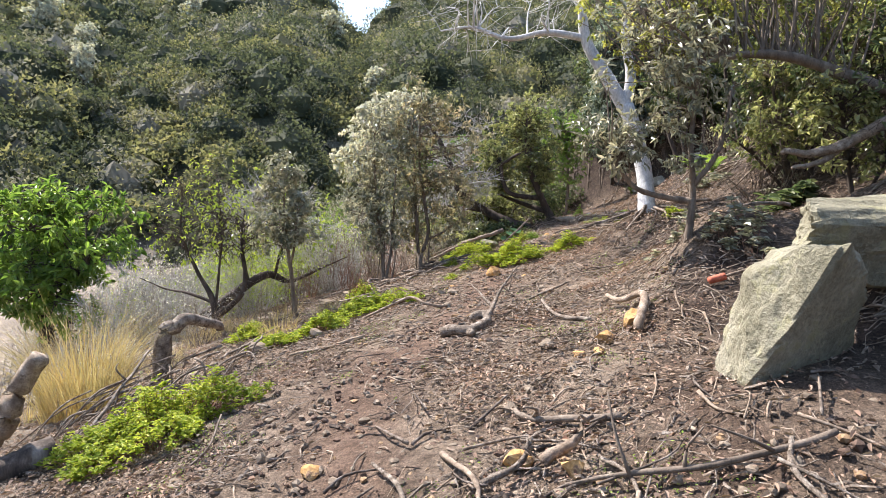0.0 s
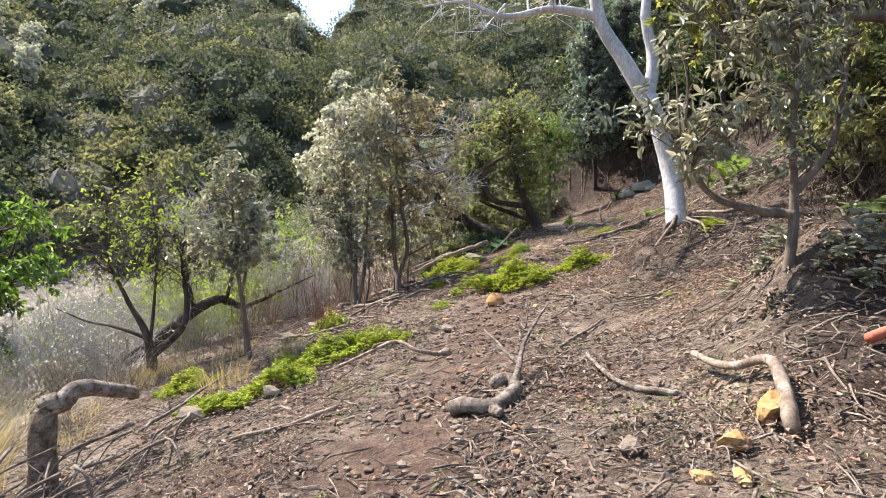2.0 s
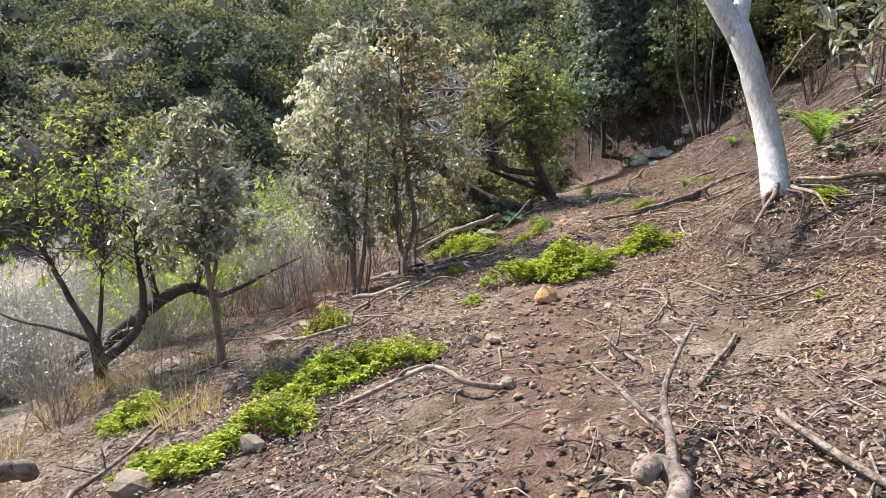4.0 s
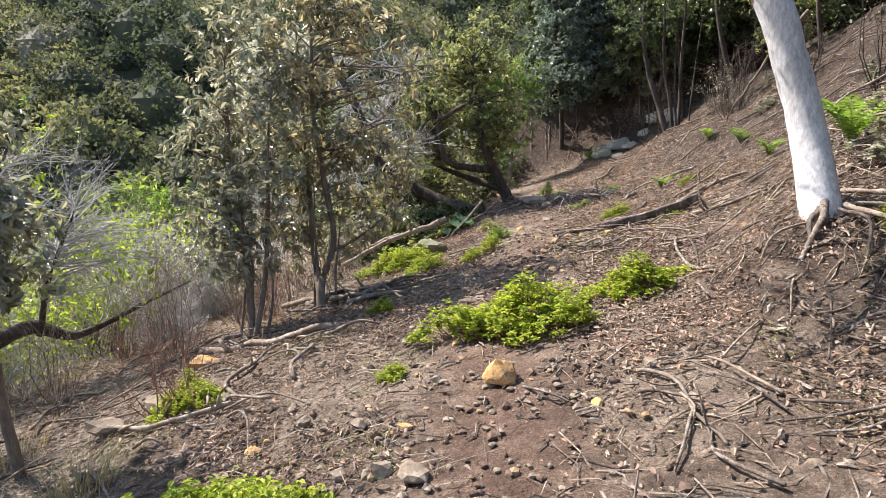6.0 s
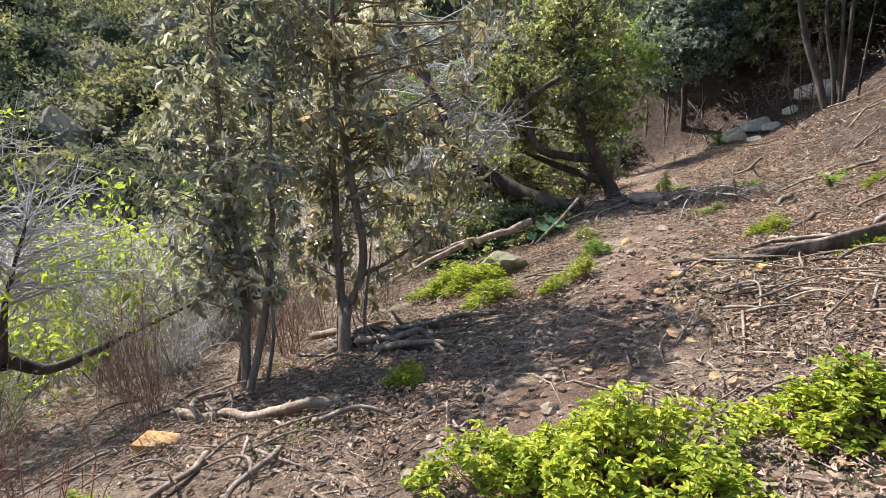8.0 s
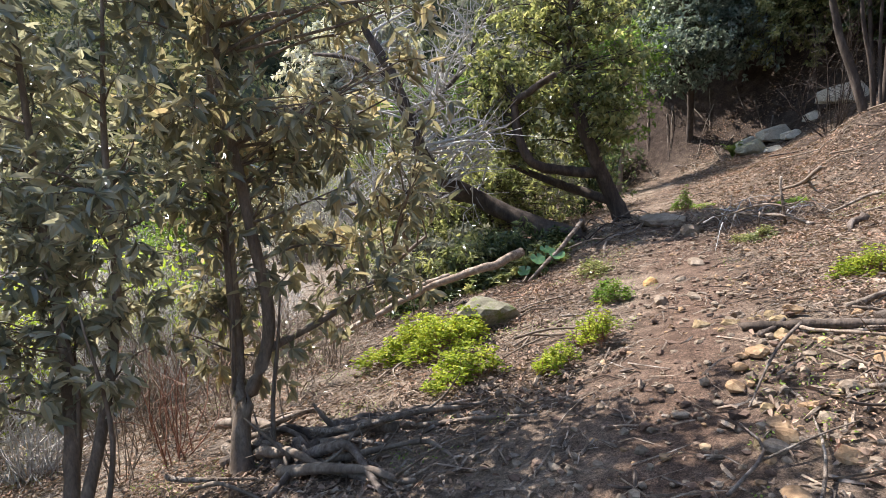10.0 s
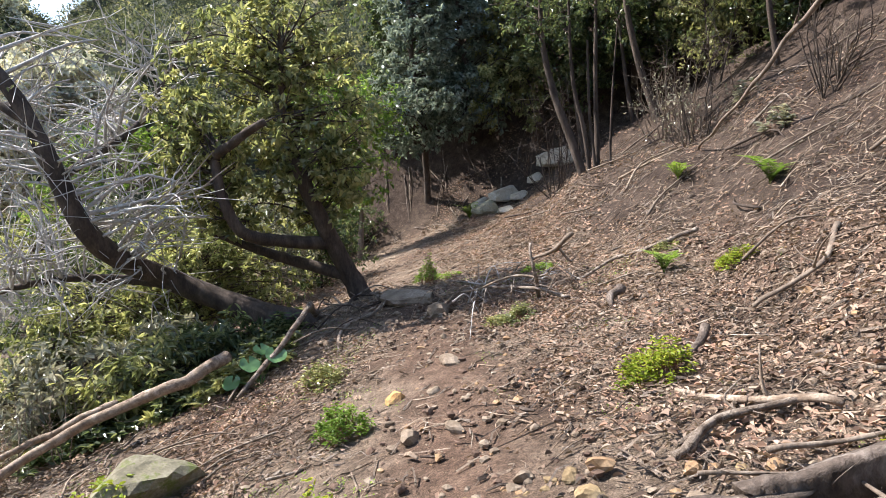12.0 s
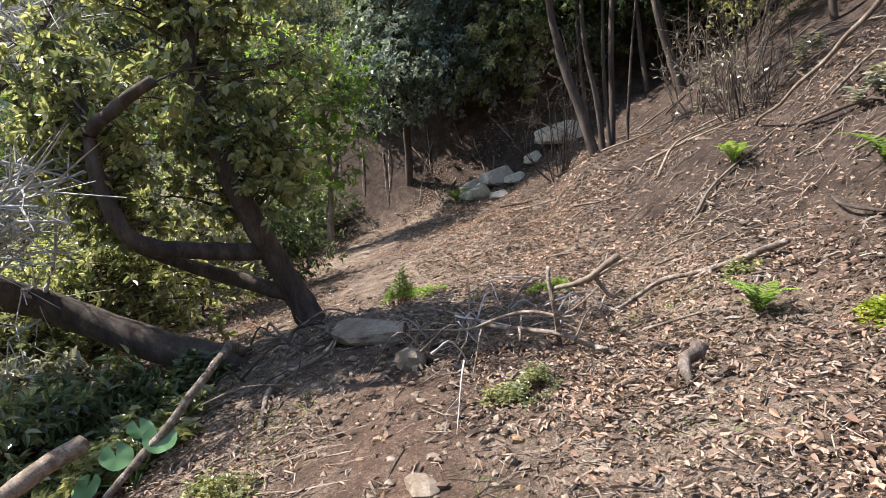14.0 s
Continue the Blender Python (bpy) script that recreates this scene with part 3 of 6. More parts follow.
def tuft(name, label, x, y, h, spreadw, n, seed, leaf):
    rng = np.random.RandomState(seed)
    root = on(x, y)
    ob = thing(name, label, "grass", tuple(root))
    g = Geo()
    a, r = rng.uniform(0, 6.28, n), np.sqrt(rng.uniform(0, 1, n)) * spreadw * 0.45
    b = np.stack([x + np.cos(a) * r, y + np.sin(a) * r, 0 * a], -1)
    b[:, 2] = land(b[:, 0], b[:, 1]) - 0.02
    lean = np.stack([np.cos(a), np.sin(a), 0 * a], -1) * rng.uniform(0.05, 0.75, (n, 1)) + rng.normal(0, 0.12, (n, 3))
    H = h * rng.uniform(0.4, 1.1, n)
    for k in range(n):
        d = lean[k] * H[k]
        pts = np.array([b[k], b[k] + d * 0.35 + [0, 0, H[k] * 0.55], b[k] + d + [0, 0, H[k] * (1.0 - 0.35 * np.linalg.norm(lean[k]))]])
        c = curve_through(pts, 6)
        s = unit(np.cross(c[-1] - c[0], rng.normal(0, 1, 3))) * 0.0035
        w = np.linspace(1, 0.15, 6)[:, None]
        v = np.concatenate([c + s * w, c - s * w])
        i = np.arange(5)
        g.add(v, np.stack([i, i + 1, i + 7, i + 6], -1))
    part("blade_mass", g, leaf, ob, kind="stuff")
    return ob


def bare_shrub(name, label, x, y, size, seed, mat, shoots=40, twigs=7, group="", r=0.008, tips=None, tip_size=0.03, per=4):
    """A leafless shrub of many forking shoots; tips may carry small leaves or blossom."""
    rng = np.random.RandomState(seed)
    root = on(x, y)
    ob = thing(name, label, "shrub", tuple(root), group)
    g, fl = Geo(), Geo()
    P = []
    for _ in range(shoots):
        a, o = rng.uniform(0, 6.28), rng.uniform(0.1, 1.0) ** 0.7
        e = np.array(root) + np.array([math.cos(a) * size[0] / 2 * o, math.sin(a) * size[1] / 2 * o, size[2] * (1 - 0.55 * o * o) * rng.uniform(0.75, 1.05)])
        b = np.array(root) + np.array([math.cos(a), math.sin(a), 0]) * rng.uniform(0, 0.15) * size[0]
        b[2] = ground_z(b[0], b[1]) - 0.03
        m = (b + e) / 2 + rng.normal(0, 0.08, 3) * size[2]
        tube(g, [b, m, e], [r, r * 0.7, r * 0.3], 3, 5, rng, 0.05, caps=False)
        line = curve_through([b, m, e], 10)
        for _ in range(twigs):
            q = line[rng.randint(3, 10)]
            d = unit(e - b + rng.normal(0, 0.7, 3) * size[2]) * rng.uniform(0.12, 0.36) * size[2]
            tube(g, [q, q + d * 0.5 + rng.normal(0, 0.03, 3) * size[2], q + d], [r * 0.35, r * 0.28, r * 0.15], 3, 3 if r < 0.01 else 2, caps=False)
            P.append(q + d * rng.uniform(0.3, 1.0, (per, 1)))
    part("shoot_mass", g, mat, ob, smooth=True, kind="stuff")
    if tips is not None:
        P = np.vstack(P)
        P = P + rng.normal(0, tip_size, P.shape)
        leaves(fl, P, rng.normal(0, 1, P.shape), unit(rng.normal(0, 1, P.shape) + np.array([0, 0, 0.8])), tip_size * rng.uniform(0.7, 1.5, len(P)), tip_size * 0.6, 0.2, 0.1, False)
        part("blossom" if tips is L_BLOSSOM else "foliage", fl, tips, ob, kind="stuff")
    return ob


# ---- far hill cover ----
def hill_cover():
    rng = np.random.RandomState(5)
    made = [Geo() for _ in range(4)]
    az = radians(1) * rng.uniform(-28, 74, 9000)
    r = np.sqrt(rng.uniform(40**2, 185**2, 9000))
    x, y = 0.5 - np.sin(az) * r, 4 + np.cos(az) * r
    keep = (x < 12) & (rng.uniform(0, 1, 9000) < np.clip(1.25 - r / 260, 0.3, 1) * 0.36)
    x, y, r = x[keep], y[keep], r[keep]
    z = land(x, y)
    for X, Y, Z, R in zip(x, y, z, r):
        s = rng.uniform(1.3, 4.0) * (0.75 + R / 220)
        hgt = s * rng.uniform(0.8, 1.35)
        k = int((520 if R < 70 else (360 if R < 110 else 210)) * (0.5 + s / 5))
        d = unit(rng.normal(0, 1, (k, 3)) + np.array([0, 0, 0.35]))
        d[:, 2] = np.abs(d[:, 2]) * 1.0 - 0.12
        ph = rng.uniform(0, 6.28, 3)
        lump = 1 + 0.22 * np.sin(d[:, 0] * 5 + ph[0]) * np.sin(d[:, 1] * 5 + ph[1]) + 0.15 * np.sin(d[:, 2] * 7 + ph[2])
        p = np.array([X, Y, Z]) + d * (lump * rng.uniform(0.72, 1.02, k))[:, None] * np.array([s, s, hgt])
        g = made[rng.choice(4, p=(0.42, 0.22, 0.14, 0.22))]
        L = (0.15 + s * 0.045) * rng.uniform(0.7, 1.5, k)[:, None]
        e = unit(d + rng.normal(0, 0.7, (k, 3)))
        w = unit(np.cross(e, d + rng.normal(0, 0.4, (k, 3))))
        g.add(np.stack([p - w * L * 0.5, p + w * L * 0.5, p + e * L], 1).reshape(-1, 3), np.arange(3 * k).reshape(-1, 3))
        v, f = ICO[1]
        g.add(v * np.array([s, s, hgt]) * 0.7 + np.array([X, Y, Z]), f)
    for k, (nm, mat, lab) in enumerate((("hill_shrubs", L_FAR, "dark green evergreen scrub covering the far hillside"), ("hill_shrubs_light", L_FAR2, "lighter olive green scrub scattered over the far hillside"),
                                      ("hill_shrubs_grey", L_FAR3, "greyish leafless scrub scattered over the far hillside"), ("hill_shrubs_deep", L_FAR4, "deep green shaded scrub on the far hillside"))):
        single(nm, made[k], mat, lab, "shrubs", kind="stuff", smooth=False)


hill_cover()


def blossom_tree(x, y, s, seed, lean=0.0):
    rng = np.random.RandomState(seed)
    z = ground_z(x, y)
    stems = [[(x, y, z, s * 0.05), (x + s * 0.1, y, z + s * 0.8, s * 0.04), (x + s * 0.25 + lean, y, z + s * 1.7, s * 0.02)]]
    return tree("blossom_tree", "pale white-blossomed tree standing in dark scrub", stems, [((x + s * 0.1, y, z + s * 1.1), (s * 0.8, s * 0.8, s * 0.35)), ((x + s * 0.35 + lean, y, z + s * 1.75), (s * 0.65, s * 0.6, s * 0.4)),
                ((x - s * 0.2, y, z + s * 0.6), (s * 0.7, s * 0.6, s * 0.3))], BARK_GREY, L_BLOSSOM, seed, (s * 0.12, s * 0.1), 70, 6, 12, False, 0.0, s * 0.25, s * 0.012, low=0.3)


# ---- trees beside the path ----
tree("pale_barked_tree", "smooth pale grey tree leaning on exposed roots beside the path",
     [[(2.97, 9.28, 1.12, 0.21), (2.95, 9.36, 1.45, 0.15), (2.91, 9.62, 2.1, 0.135), (2.76, 9.74, 2.75, 0.128), (2.57, 9.84, 3.3, 0.135)],
      [(2.60, 9.83, 3.2, 0.13), (2.25, 9.9, 3.8, 0.11), (1.85, 9.95, 4.5, 0.095), (1.8, 9.9, 5.4, 0.07), (2.0, 9.8, 6.4, 0.04)],
      [(2.58, 9.84, 3.25, 0.10), (2.62, 9.95, 3.9, 0.085), (2.52, 10.0, 4.6, 0.07), (2.75, 10.1, 5.8, 0.045)],
      [(1.85, 9.95, 4.5, 0.07), (1.2, 9.9, 4.62, 0.055), (0.5, 9.9, 4.55, 0.045), (-0.1, 9.8, 4.75, 0.03), (-0.7, 9.7, 4.7, 0.015)]],
     [((0.3, 9.9, 5.0), (1.6, 1.4, 0.8)), ((2.2, 9.8, 6.2), (1.6, 1.4, 1.2))], BARK_PALE, L_BRONZE, 11, (0.07, 0.03), 60, 7, 2, True, 0.2, 0.6, 0.014, 0.015, dead=0.93, low=2.5)
for k, pts in enumerate(([(2.92, 9.3, 0.1), (2.82, 9.1, 0.05), (2.62, 8.9, 0.03), (2.4, 8.72, -0.02)], [(2.9, 9.28, 0.08), (2.74, 9.14, 0.1), (2.7, 8.98, 0.0)],
                         [(3.05, 9.28, 0.06), (3.2, 9.0, 0.07), (3.22, 8.7, -0.02)], [(3.08, 9.3, 0.05), (3.4, 9.2, 0.05), (3.6, 9.0, -0.02)], [(3.0, 9.25, 0.05), (3.05, 8.95, 0.12), (2.95, 8.75, 0.0)], [(2.85, 9.2, 0.05), (2.55, 9.2, 0.1), (2.4, 9.1, 0.0)])):
    stick("exposed_root", "pale exposed tree root running into the slope", pts, 0.036 - 0.005 * k, 0.008, (WOOD_DEAD, WOOD_ROT, WOOD_TAN)[k % 3], 40 + k, "root", "exposed roots")

# slender evergreen below the path
tree("slender_evergreen", "slender young evergreen with grey-green leathery leaves",
     [ground_stem(-3.12, 8.5, [(0, 0, -0.05, 0.045), (-0.02, -0.05, 0.6, 0.036), (-0.06, -0.1, 1.2, 0.03), (-0.1, -0.1, 1.8, 0.022), (-0.12, -0.1, 2.6, 0.01)]),
      ground_stem(-3.12, 8.5, [(-0.04, -0.08, 0.95, 0.026), (0.1, -0.15, 1.4, 0.02), (0.2, -0.2, 2.0, 0.01)]),
      ground_stem(-3.2, 8.55, [(0, 0, -0.05, 0.03), (0.02, -0.02, 0.5, 0.026), (0.05, -0.07, 0.95, 0.02)])],
     [((-3.25, 8.4, 1.55), (0.6, 0.6, 0.55)), ((-3.2, 8.4, 2.15), (0.4, 0.4, 0.45)), ((-3.5, 8.4, 1.1), (0.5, 0.5, 0.3)), ((-2.75, 8.35, 1.35), (0.4, 0.4, 0.4))],
     BARK_GREY, L_OLIVE, 21, (0.095, 0.036), 62, 6, 10, True, 0.15, 0.2, 0.009, low=1.0)

# pair of evergreens at the path's lower edge
tree("leafy_evergreen", "many-stemmed evergreen with long olive leaves beside the path",
     [ground_stem(-2.45, 11.4, [(0, 0, -0.05, 0.05), (-0.08, 0.2, 0.7, 0.038), (-0.2, 0.35, 1.4, 0.03), (-0.3, 0.4, 2.2, 0.022), (-0.3, 0.4, 3.3, 0.01)]),
      ground_stem(-2.4, 11.35, [(0, 0, -0.05, 0.04), (0.06, 0.25, 0.6, 0.032), (0.05, 0.5, 1.3, 0.026), (0.1, 0.5, 2.2, 0.018), (0.2, 0.5, 3.0, 0.008)])],
     [((-2.7, 11.85, 2.0), (0.65, 0.7, 0.75)), ((-2.55, 11.8, 2.9), (0.65, 0.6, 0.7)), ((-2.9, 11.9, 1.3), (0.65, 0.6, 0.5)), ((-2.3, 11.9, 1.8), (0.5, 0.5, 0.7)), ((-2.4, 11.8, 1.0), (0.5, 0.5, 0.3)), ((-2.55, 11.8, 3.6), (0.45, 0.45, 0.4)), ((-2.75, 11.7, 0.75), (0.7, 0.6, 0.4)), ((-3.1, 12.0, 1.9), (0.5, 0.5, 0.6))],
     BARK_GREY, L_OLIVE, 22, (0.11, 0.04), 105, 6, 8, True, 0.2, 0.22, 0.009, low=0.7)
tree("leafy_evergreen", "forked evergreen with drooping bronze-tipped leaves beside the path",
     [ground_stem(-1.75, 12.05, [(0, 0, -0.06, 0.085), (-0.05, 0.15, 0.35, 0.05), (0.1, 0.3, 0.9, 0.04), (0.0, 0.3, 1.7, 0.036), (-0.1, 0.25, 2.6, 0.032), (-0.05, 0.2, 3.9, 0.014)]),
      ground_stem(-1.75, 12.05, [(-0.03, 0.05, 0.1, 0.05), (-0.18, 0.35, 0.7, 0.045), (-0.25, 0.45, 1.5, 0.036), (-0.3, 0.5, 2.5, 0.03), (-0.35, 0.5, 3.6, 0.012)]),
      ground_stem(-1.75, 12.05, [(0.08, 0.28, 0.75, 0.028), (0.45, 0.7, 0.95, 0.022), (0.9, 1.3, 1.35, 0.012)])],
     [((-1.7, 12.4, 2.3), (0.75, 0.75, 0.8)), ((-1.75, 12.35, 3.3), (0.7, 0.7, 0.75)), ((-1.3, 12.5, 1.6), (0.6, 0.6, 0.5)), ((-2.2, 12.6, 1.8), (0.6, 0.6, 0.7)), ((-1.15, 12.4, 2.6), (0.5, 0.5, 0.7)), ((-1.9, 12.5, 1.1), (0.6, 0.5, 0.4)), ((-1.7, 12.3, 4.0), (0.5, 0.5, 0.4)), ((-1.0, 12.7, 1.15), (0.4, 0.4, 0.3)), ((-2.0, 12.6, 0.7), (0.7, 0.5, 0.35)), ((-0.9, 12.6, 1.9), (0.55, 0.5, 0.6)), ((-0.8, 12.6, 3.0), (0.6, 0.5, 0.7))],
     BARK_GREY, L_BRONZE, 23, (0.115, 0.04), 125, 6, 8, True, 0.45, 0.22, 0.01, low=0.7)

for k, (X, Y, h) in enumerate(((-2.55, 11.5, 1.6), (-2.3, 11.45, 1.3), (-2.7, 11.65, 1.2), (-1.9, 12.2, 1.7), (-1.6, 12.2, 1.1))):
    g = Geo()
    rq = np.random.RandomState(1300 + k)
    z = ground_z(X, Y)
    tube(g, [(0, 0, -0.05), (rq.normal(0, 0.08), 0.1, h * 0.5), (rq.normal(0, 0.15), 0.15, h)], [0.02, 0.014, 0.006], 7, 12, rq, 0.05, 0.01)
    single("thin_sapling", g, BARK_GREY, "thin bare grey stem rising beside the evergreens", "sapling", "thin saplings").location = (X, Y, z)

# forked tree above the path
tree("young_tree", "young brown-stemmed tree with long drooping leaves above the path",
     [[(3.02, 5.45, ground_z(3.02, 5.45) - 0.05, 0.045), (3.04, 5.45, 1.7, 0.04), (3.06, 5.5, 1.98, 0.036), (3.02, 5.5, 2.5, 0.026), (3.1, 5.6, 3.4, 0.014)],
      [(3.06, 5.48, 1.85, 0.04), (2.8, 5.5, 1.88, 0.032), (2.45, 5.5, 2.0, 0.026), (2.2, 5.4, 2.35, 0.016)],
      [(3.05, 5.5, 2.0, 0.03), (3.3, 5.5, 2.4, 0.025), (3.4, 5.6, 3.0, 0.016)]],
     [((2.25, 5.4, 2.45), (0.55, 0.5, 0.35)), ((2.75, 5.45, 2.7), (0.6, 0.5, 0.45)), ((2.45, 5.5, 3.0), (0.65, 0.5, 0.5)), ((3.1, 5.6, 3.2), (0.6, 0.5, 0.5)), ((2.6, 5.5, 3.6), (0.7, 0.5, 0.4))],
     BARK_GREY, L_OLIVE, 24, (0.085, 0.028), 62, 6, 8, True, 0.35, 0.2, 0.009, low=0.5)

# tree whose bough hangs over the path from the uphill side
tree("overhanging_tree", "tree with a long grey bough and olive-green leaves over the slope",
     [[(6.2, 6.4, ground_z(6.2, 6.4), 0.11), (5.4, 6.4, 2.9, 0.08), (4.6, 6.3, 3.25, 0.065), (3.9, 6.2, 3.45, 0.05), (3.3, 6.1, 3.4, 0.03), (2.7, 6.0, 3.2, 0.015)]],
     [((3.1, 6.3, 3.75), (0.9, 0.6, 0.4)), ((3.7, 6.8, 4.2), (1.2, 0.8, 0.5)), ((2.5, 6.2, 3.5), (0.5, 0.4, 0.3)), ((3.4, 7.0, 4.9), (1.6, 0.9, 0.6)), ((4.4, 7.0, 4.5), (0.9, 0.8, 0.5)), ((2.2, 6.6, 4.4), (0.9, 0.7, 0.6))], BARK_GREY, L_YELLOW, 25, (0.06, 0.028), 150, 6, 8, True, 0.1, 0.25, 0.01, low=0.3)

# black-barked tree in the valley side
tree("dark_barked_tree", "dark crooked tree with few yellow-green spring leaves",
     [ground_stem(-5.1, 9.0, [(0, 0, -0.1, 0.090), (0.0, 0, 0.35, 0.078), (-0.1, 0.0, 0.75, 0.054), (-0.45, 0.1, 1.2, 0.036), (-0.75, 0.1, 1.9, 0.021), (-0.7, 0.1, 2.7, 0.009)]),
      ground_stem(-5.1, 9.0, [(0, 0, 0.3, 0.066), (0.35, 0, 0.55, 0.060), (0.62, 0, 0.85, 0.051), (0.62, 0.1, 1.2, 0.042), (0.5, 0.2, 1.8, 0.021), (0.6, 0.2, 2.4, 0.009)]),
      ground_stem(-5.1, 9.0, [(-0.08, 0, 0.6, 0.036), (-0.6, 0, 0.75, 0.030), (-1.2, 0.1, 0.8, 0.018), (-1.8, 0.1, 1.0, 0.009)]),
      ground_stem(-5.1, 9.0, [(0, 0, 0.5, 0.030), (0.05, 0.1, 1.2, 0.024), (0.15, 0.1, 2.0, 0.012), (0.1, 0.1, 2.9, 0.006)])],
     [((-5.4, 9.1, 1.2), (1.0, 0.9, 0.7)), ((-4.7, 9.1, 1.0), (0.7, 0.7, 0.6)), ((-5.2, 9.1, 1.9), (0.8, 0.7, 0.4))], BARK_DARK, L_SPRIG, 26, (0.08, 0.032), 190, 9, 2, True, 0.6, 0.4, 0.010, dead=0.72, low=0.5)
# low bough of a neighbouring tree
tree("crooked_dark_tree", "dark crooked tree with a low bough arching to the ground",
     [ground_stem(-5.6, 11.0, [(-0.8, -1.0, 0.0, 0.123), (-0.4, -0.5, 0.35, 0.115), (0.0, 0.0, 0.75, 0.106), (0.4, 0.3, 0.95, 0.088), (0.75, 0.6, 0.75, 0.053), (1.2, 1.2, 0.95, 0.030), (1.7, 1.9, 1.2, 0.013)]),
      ground_stem(-5.6, 11.0, [(0, 0, 0.8, 0.053), (-0.1, 0, 1.6, 0.040), (0.2, 0.1, 2.4, 0.022), (0.6, 0.1, 3.2, 0.011)]),
      ground_stem(-5.6, 11.0, [(0.5, 0.3, 0.85, 0.040), (0.8, 0.2, 1.6, 0.027), (1.2, 0.2, 2.4, 0.011)])],
     [((-5.7, 11.2, 1.0), (1.1, 0.9, 0.9)), ((-5.0, 11.4, 1.4), (0.9, 0.8, 0.8)), ((-4.4, 11.8, 0.6), (0.8, 0.8, 0.6))], BARK_DARK, L_SPRIG, 27, (0.09, 0.04), 210, 8, 2, True, 0.5, 0.5, 0.012, bark2=TWIG_PALE, dead=0.82, low=0.5)

# fresh green tree in the valley
tree("fresh_green_tree", "broad tree in fresh bright green leaf in the valley",
     [ground_stem(-10.6, 10.2, [(0, 0, -0.2, 0.2), (0.1, 0, 0.8, 0.16), (-0.1, 0, 1.8, 0.12), (-0.3, 0.1, 3.0, 0.07), (-0.3, 0.1, 4.0, 0.03)]),
      ground_stem(-10.6, 10.2, [(0.1, 0, 1.2, 0.09), (0.7, 0, 1.9, 0.06), (1.4, 0, 2.5, 0.03)])],
     [((-10.4, 10.4, 1.2), (2.1, 1.6, 0.55)), ((-9.6, 10.4, 0.2), (1.5, 1.3, 0.45)), ((-11.0, 10.4, 0.3), (1.6, 1.4, 0.6)), ((-9.9, 10.8, 1.7), (1.2, 1.0, 0.3)), ((-9.6, 9.9, -0.5), (1.5, 1.2, 0.5)), ((-11.0, 9.9, -0.6), (1.6, 1.2, 0.6)), ((-9.0, 9.8, -1.0), (1.0, 0.9, 0.4))], BARK_DARK, L_FRESH, 28, (0.19, 0.075), 120, 7, 9, True, 0.45, 0.35, 0.016, low=1.0)

# leaning trees at the bend of the path
tree("leaning_dark_tree", "dark tree leaning far out over the valley, mostly bare",
     [[(0.25, 18.3, ground_z(0.25, 18.3) - 0.05, 0.17), (-0.45, 18.45, 0.55, 0.15), (-1.4, 18.6, 0.95, 0.135), (-2.0, 18.0, 1.45, 0.12), (-2.25, 17.8, 2.1, 0.10), (-2.55, 17.8, 2.9, 0.085), (-2.95, 17.8, 3.6, 0.05), (-3.2, 17.8, 4.4, 0.03)],
      [(-2.5, 17.8, 2.8, 0.06), (-3.2, 18.0, 3.15, 0.045), (-4.0, 18.3, 3.3, 0.025)],
      [(-1.3, 18.6, 0.9, 0.08), (-2.0, 18.7, 1.0, 0.06), (-2.8, 18.5, 1.05, 0.04), (-3.8, 18.2, 0.8, 0.02)],
      [(-2.3, 17.8, 2.2, 0.05), (-1.9, 19.2, 2.9, 0.045), (-1.7, 19.6, 3.4, 0.04), (-1.3, 19.7, 4.2, 0.02)]],
     [((-2.6, 18.2, 2.3), (1.1, 0.9, 0.9)), ((-2.2, 18.8, 3.4), (1.2, 0.9, 0.9)), ((-3.2, 18.2, 1.2), (0.9, 0.8, 0.6)), ((-2.0, 18.0, 1.3), (0.9, 0.7, 0.7)), ((-1.3, 18.0, 2.0), (0.7, 0.6, 0.6))], BARK_DARK, L_GLOSS, 31, (0.06, 0.025), 160, 5, 3, True, 0.1, 0.65, 0.020, dead=0.94, low=0.4, bark2=TWIG_PALE)
tree("rounded_evergreen", "evergreen with a leaning trunk and a dense round glossy crown",
     [[(0.86, 18.7, ground_z(0.86, 18.7) - 0.05, 0.15), (0.65, 18.7, 1.0, 0.12), (0.4, 18.5, 1.6, 0.10), (0.15, 18.35, 2.25, 0.085), (-0.05, 18.4, 3.0, 0.06), (0.0, 18.4, 3.8, 0.03)],
      [(0.5, 18.6, 1.35, 0.085), (0.0, 18.4, 1.4, 0.08), (-0.5, 18.1, 1.55, 0.07), (-0.72, 18.05, 2.0, 0.06), (-0.75, 18.05, 2.4, 0.055), (-0.5, 17.8, 2.55, 0.05), (-0.15, 17.62, 2.75, 0.042)],
      [(0.7, 18.7, 0.9, 0.08), (0.2, 18.8, 1.05, 0.075), (-0.4, 18.9, 1.25, 0.06), (-1.0, 19.0, 1.5, 0.04)]],
     [((0.0, 18.6, 2.9), (1.05, 0.95, 0.8)), ((0.1, 18.6, 3.9), (0.95, 0.9, 0.8)), ((-0.6, 18.9, 2.2), (0.8, 0.8, 0.6)), ((0.5, 18.6, 2.3), (0.5, 0.6, 0.5)), ((-0.8, 18.8, 3.4), (0.8, 0.7, 0.7)), ((-0.4, 18.9, 1.75), (0.7, 0.6, 0.4)), ((-1.3, 19.0, 2.6), (0.6, 0.6, 0.7)), ((0.6, 18.9, 3.0), (0.6, 0.7, 0.8))],
     BARK_DARK, L_GLOSS, 32, (0.09, 0.046), 180, 8, 10, True, 0.1, 0.25, 0.011, low=1.1)
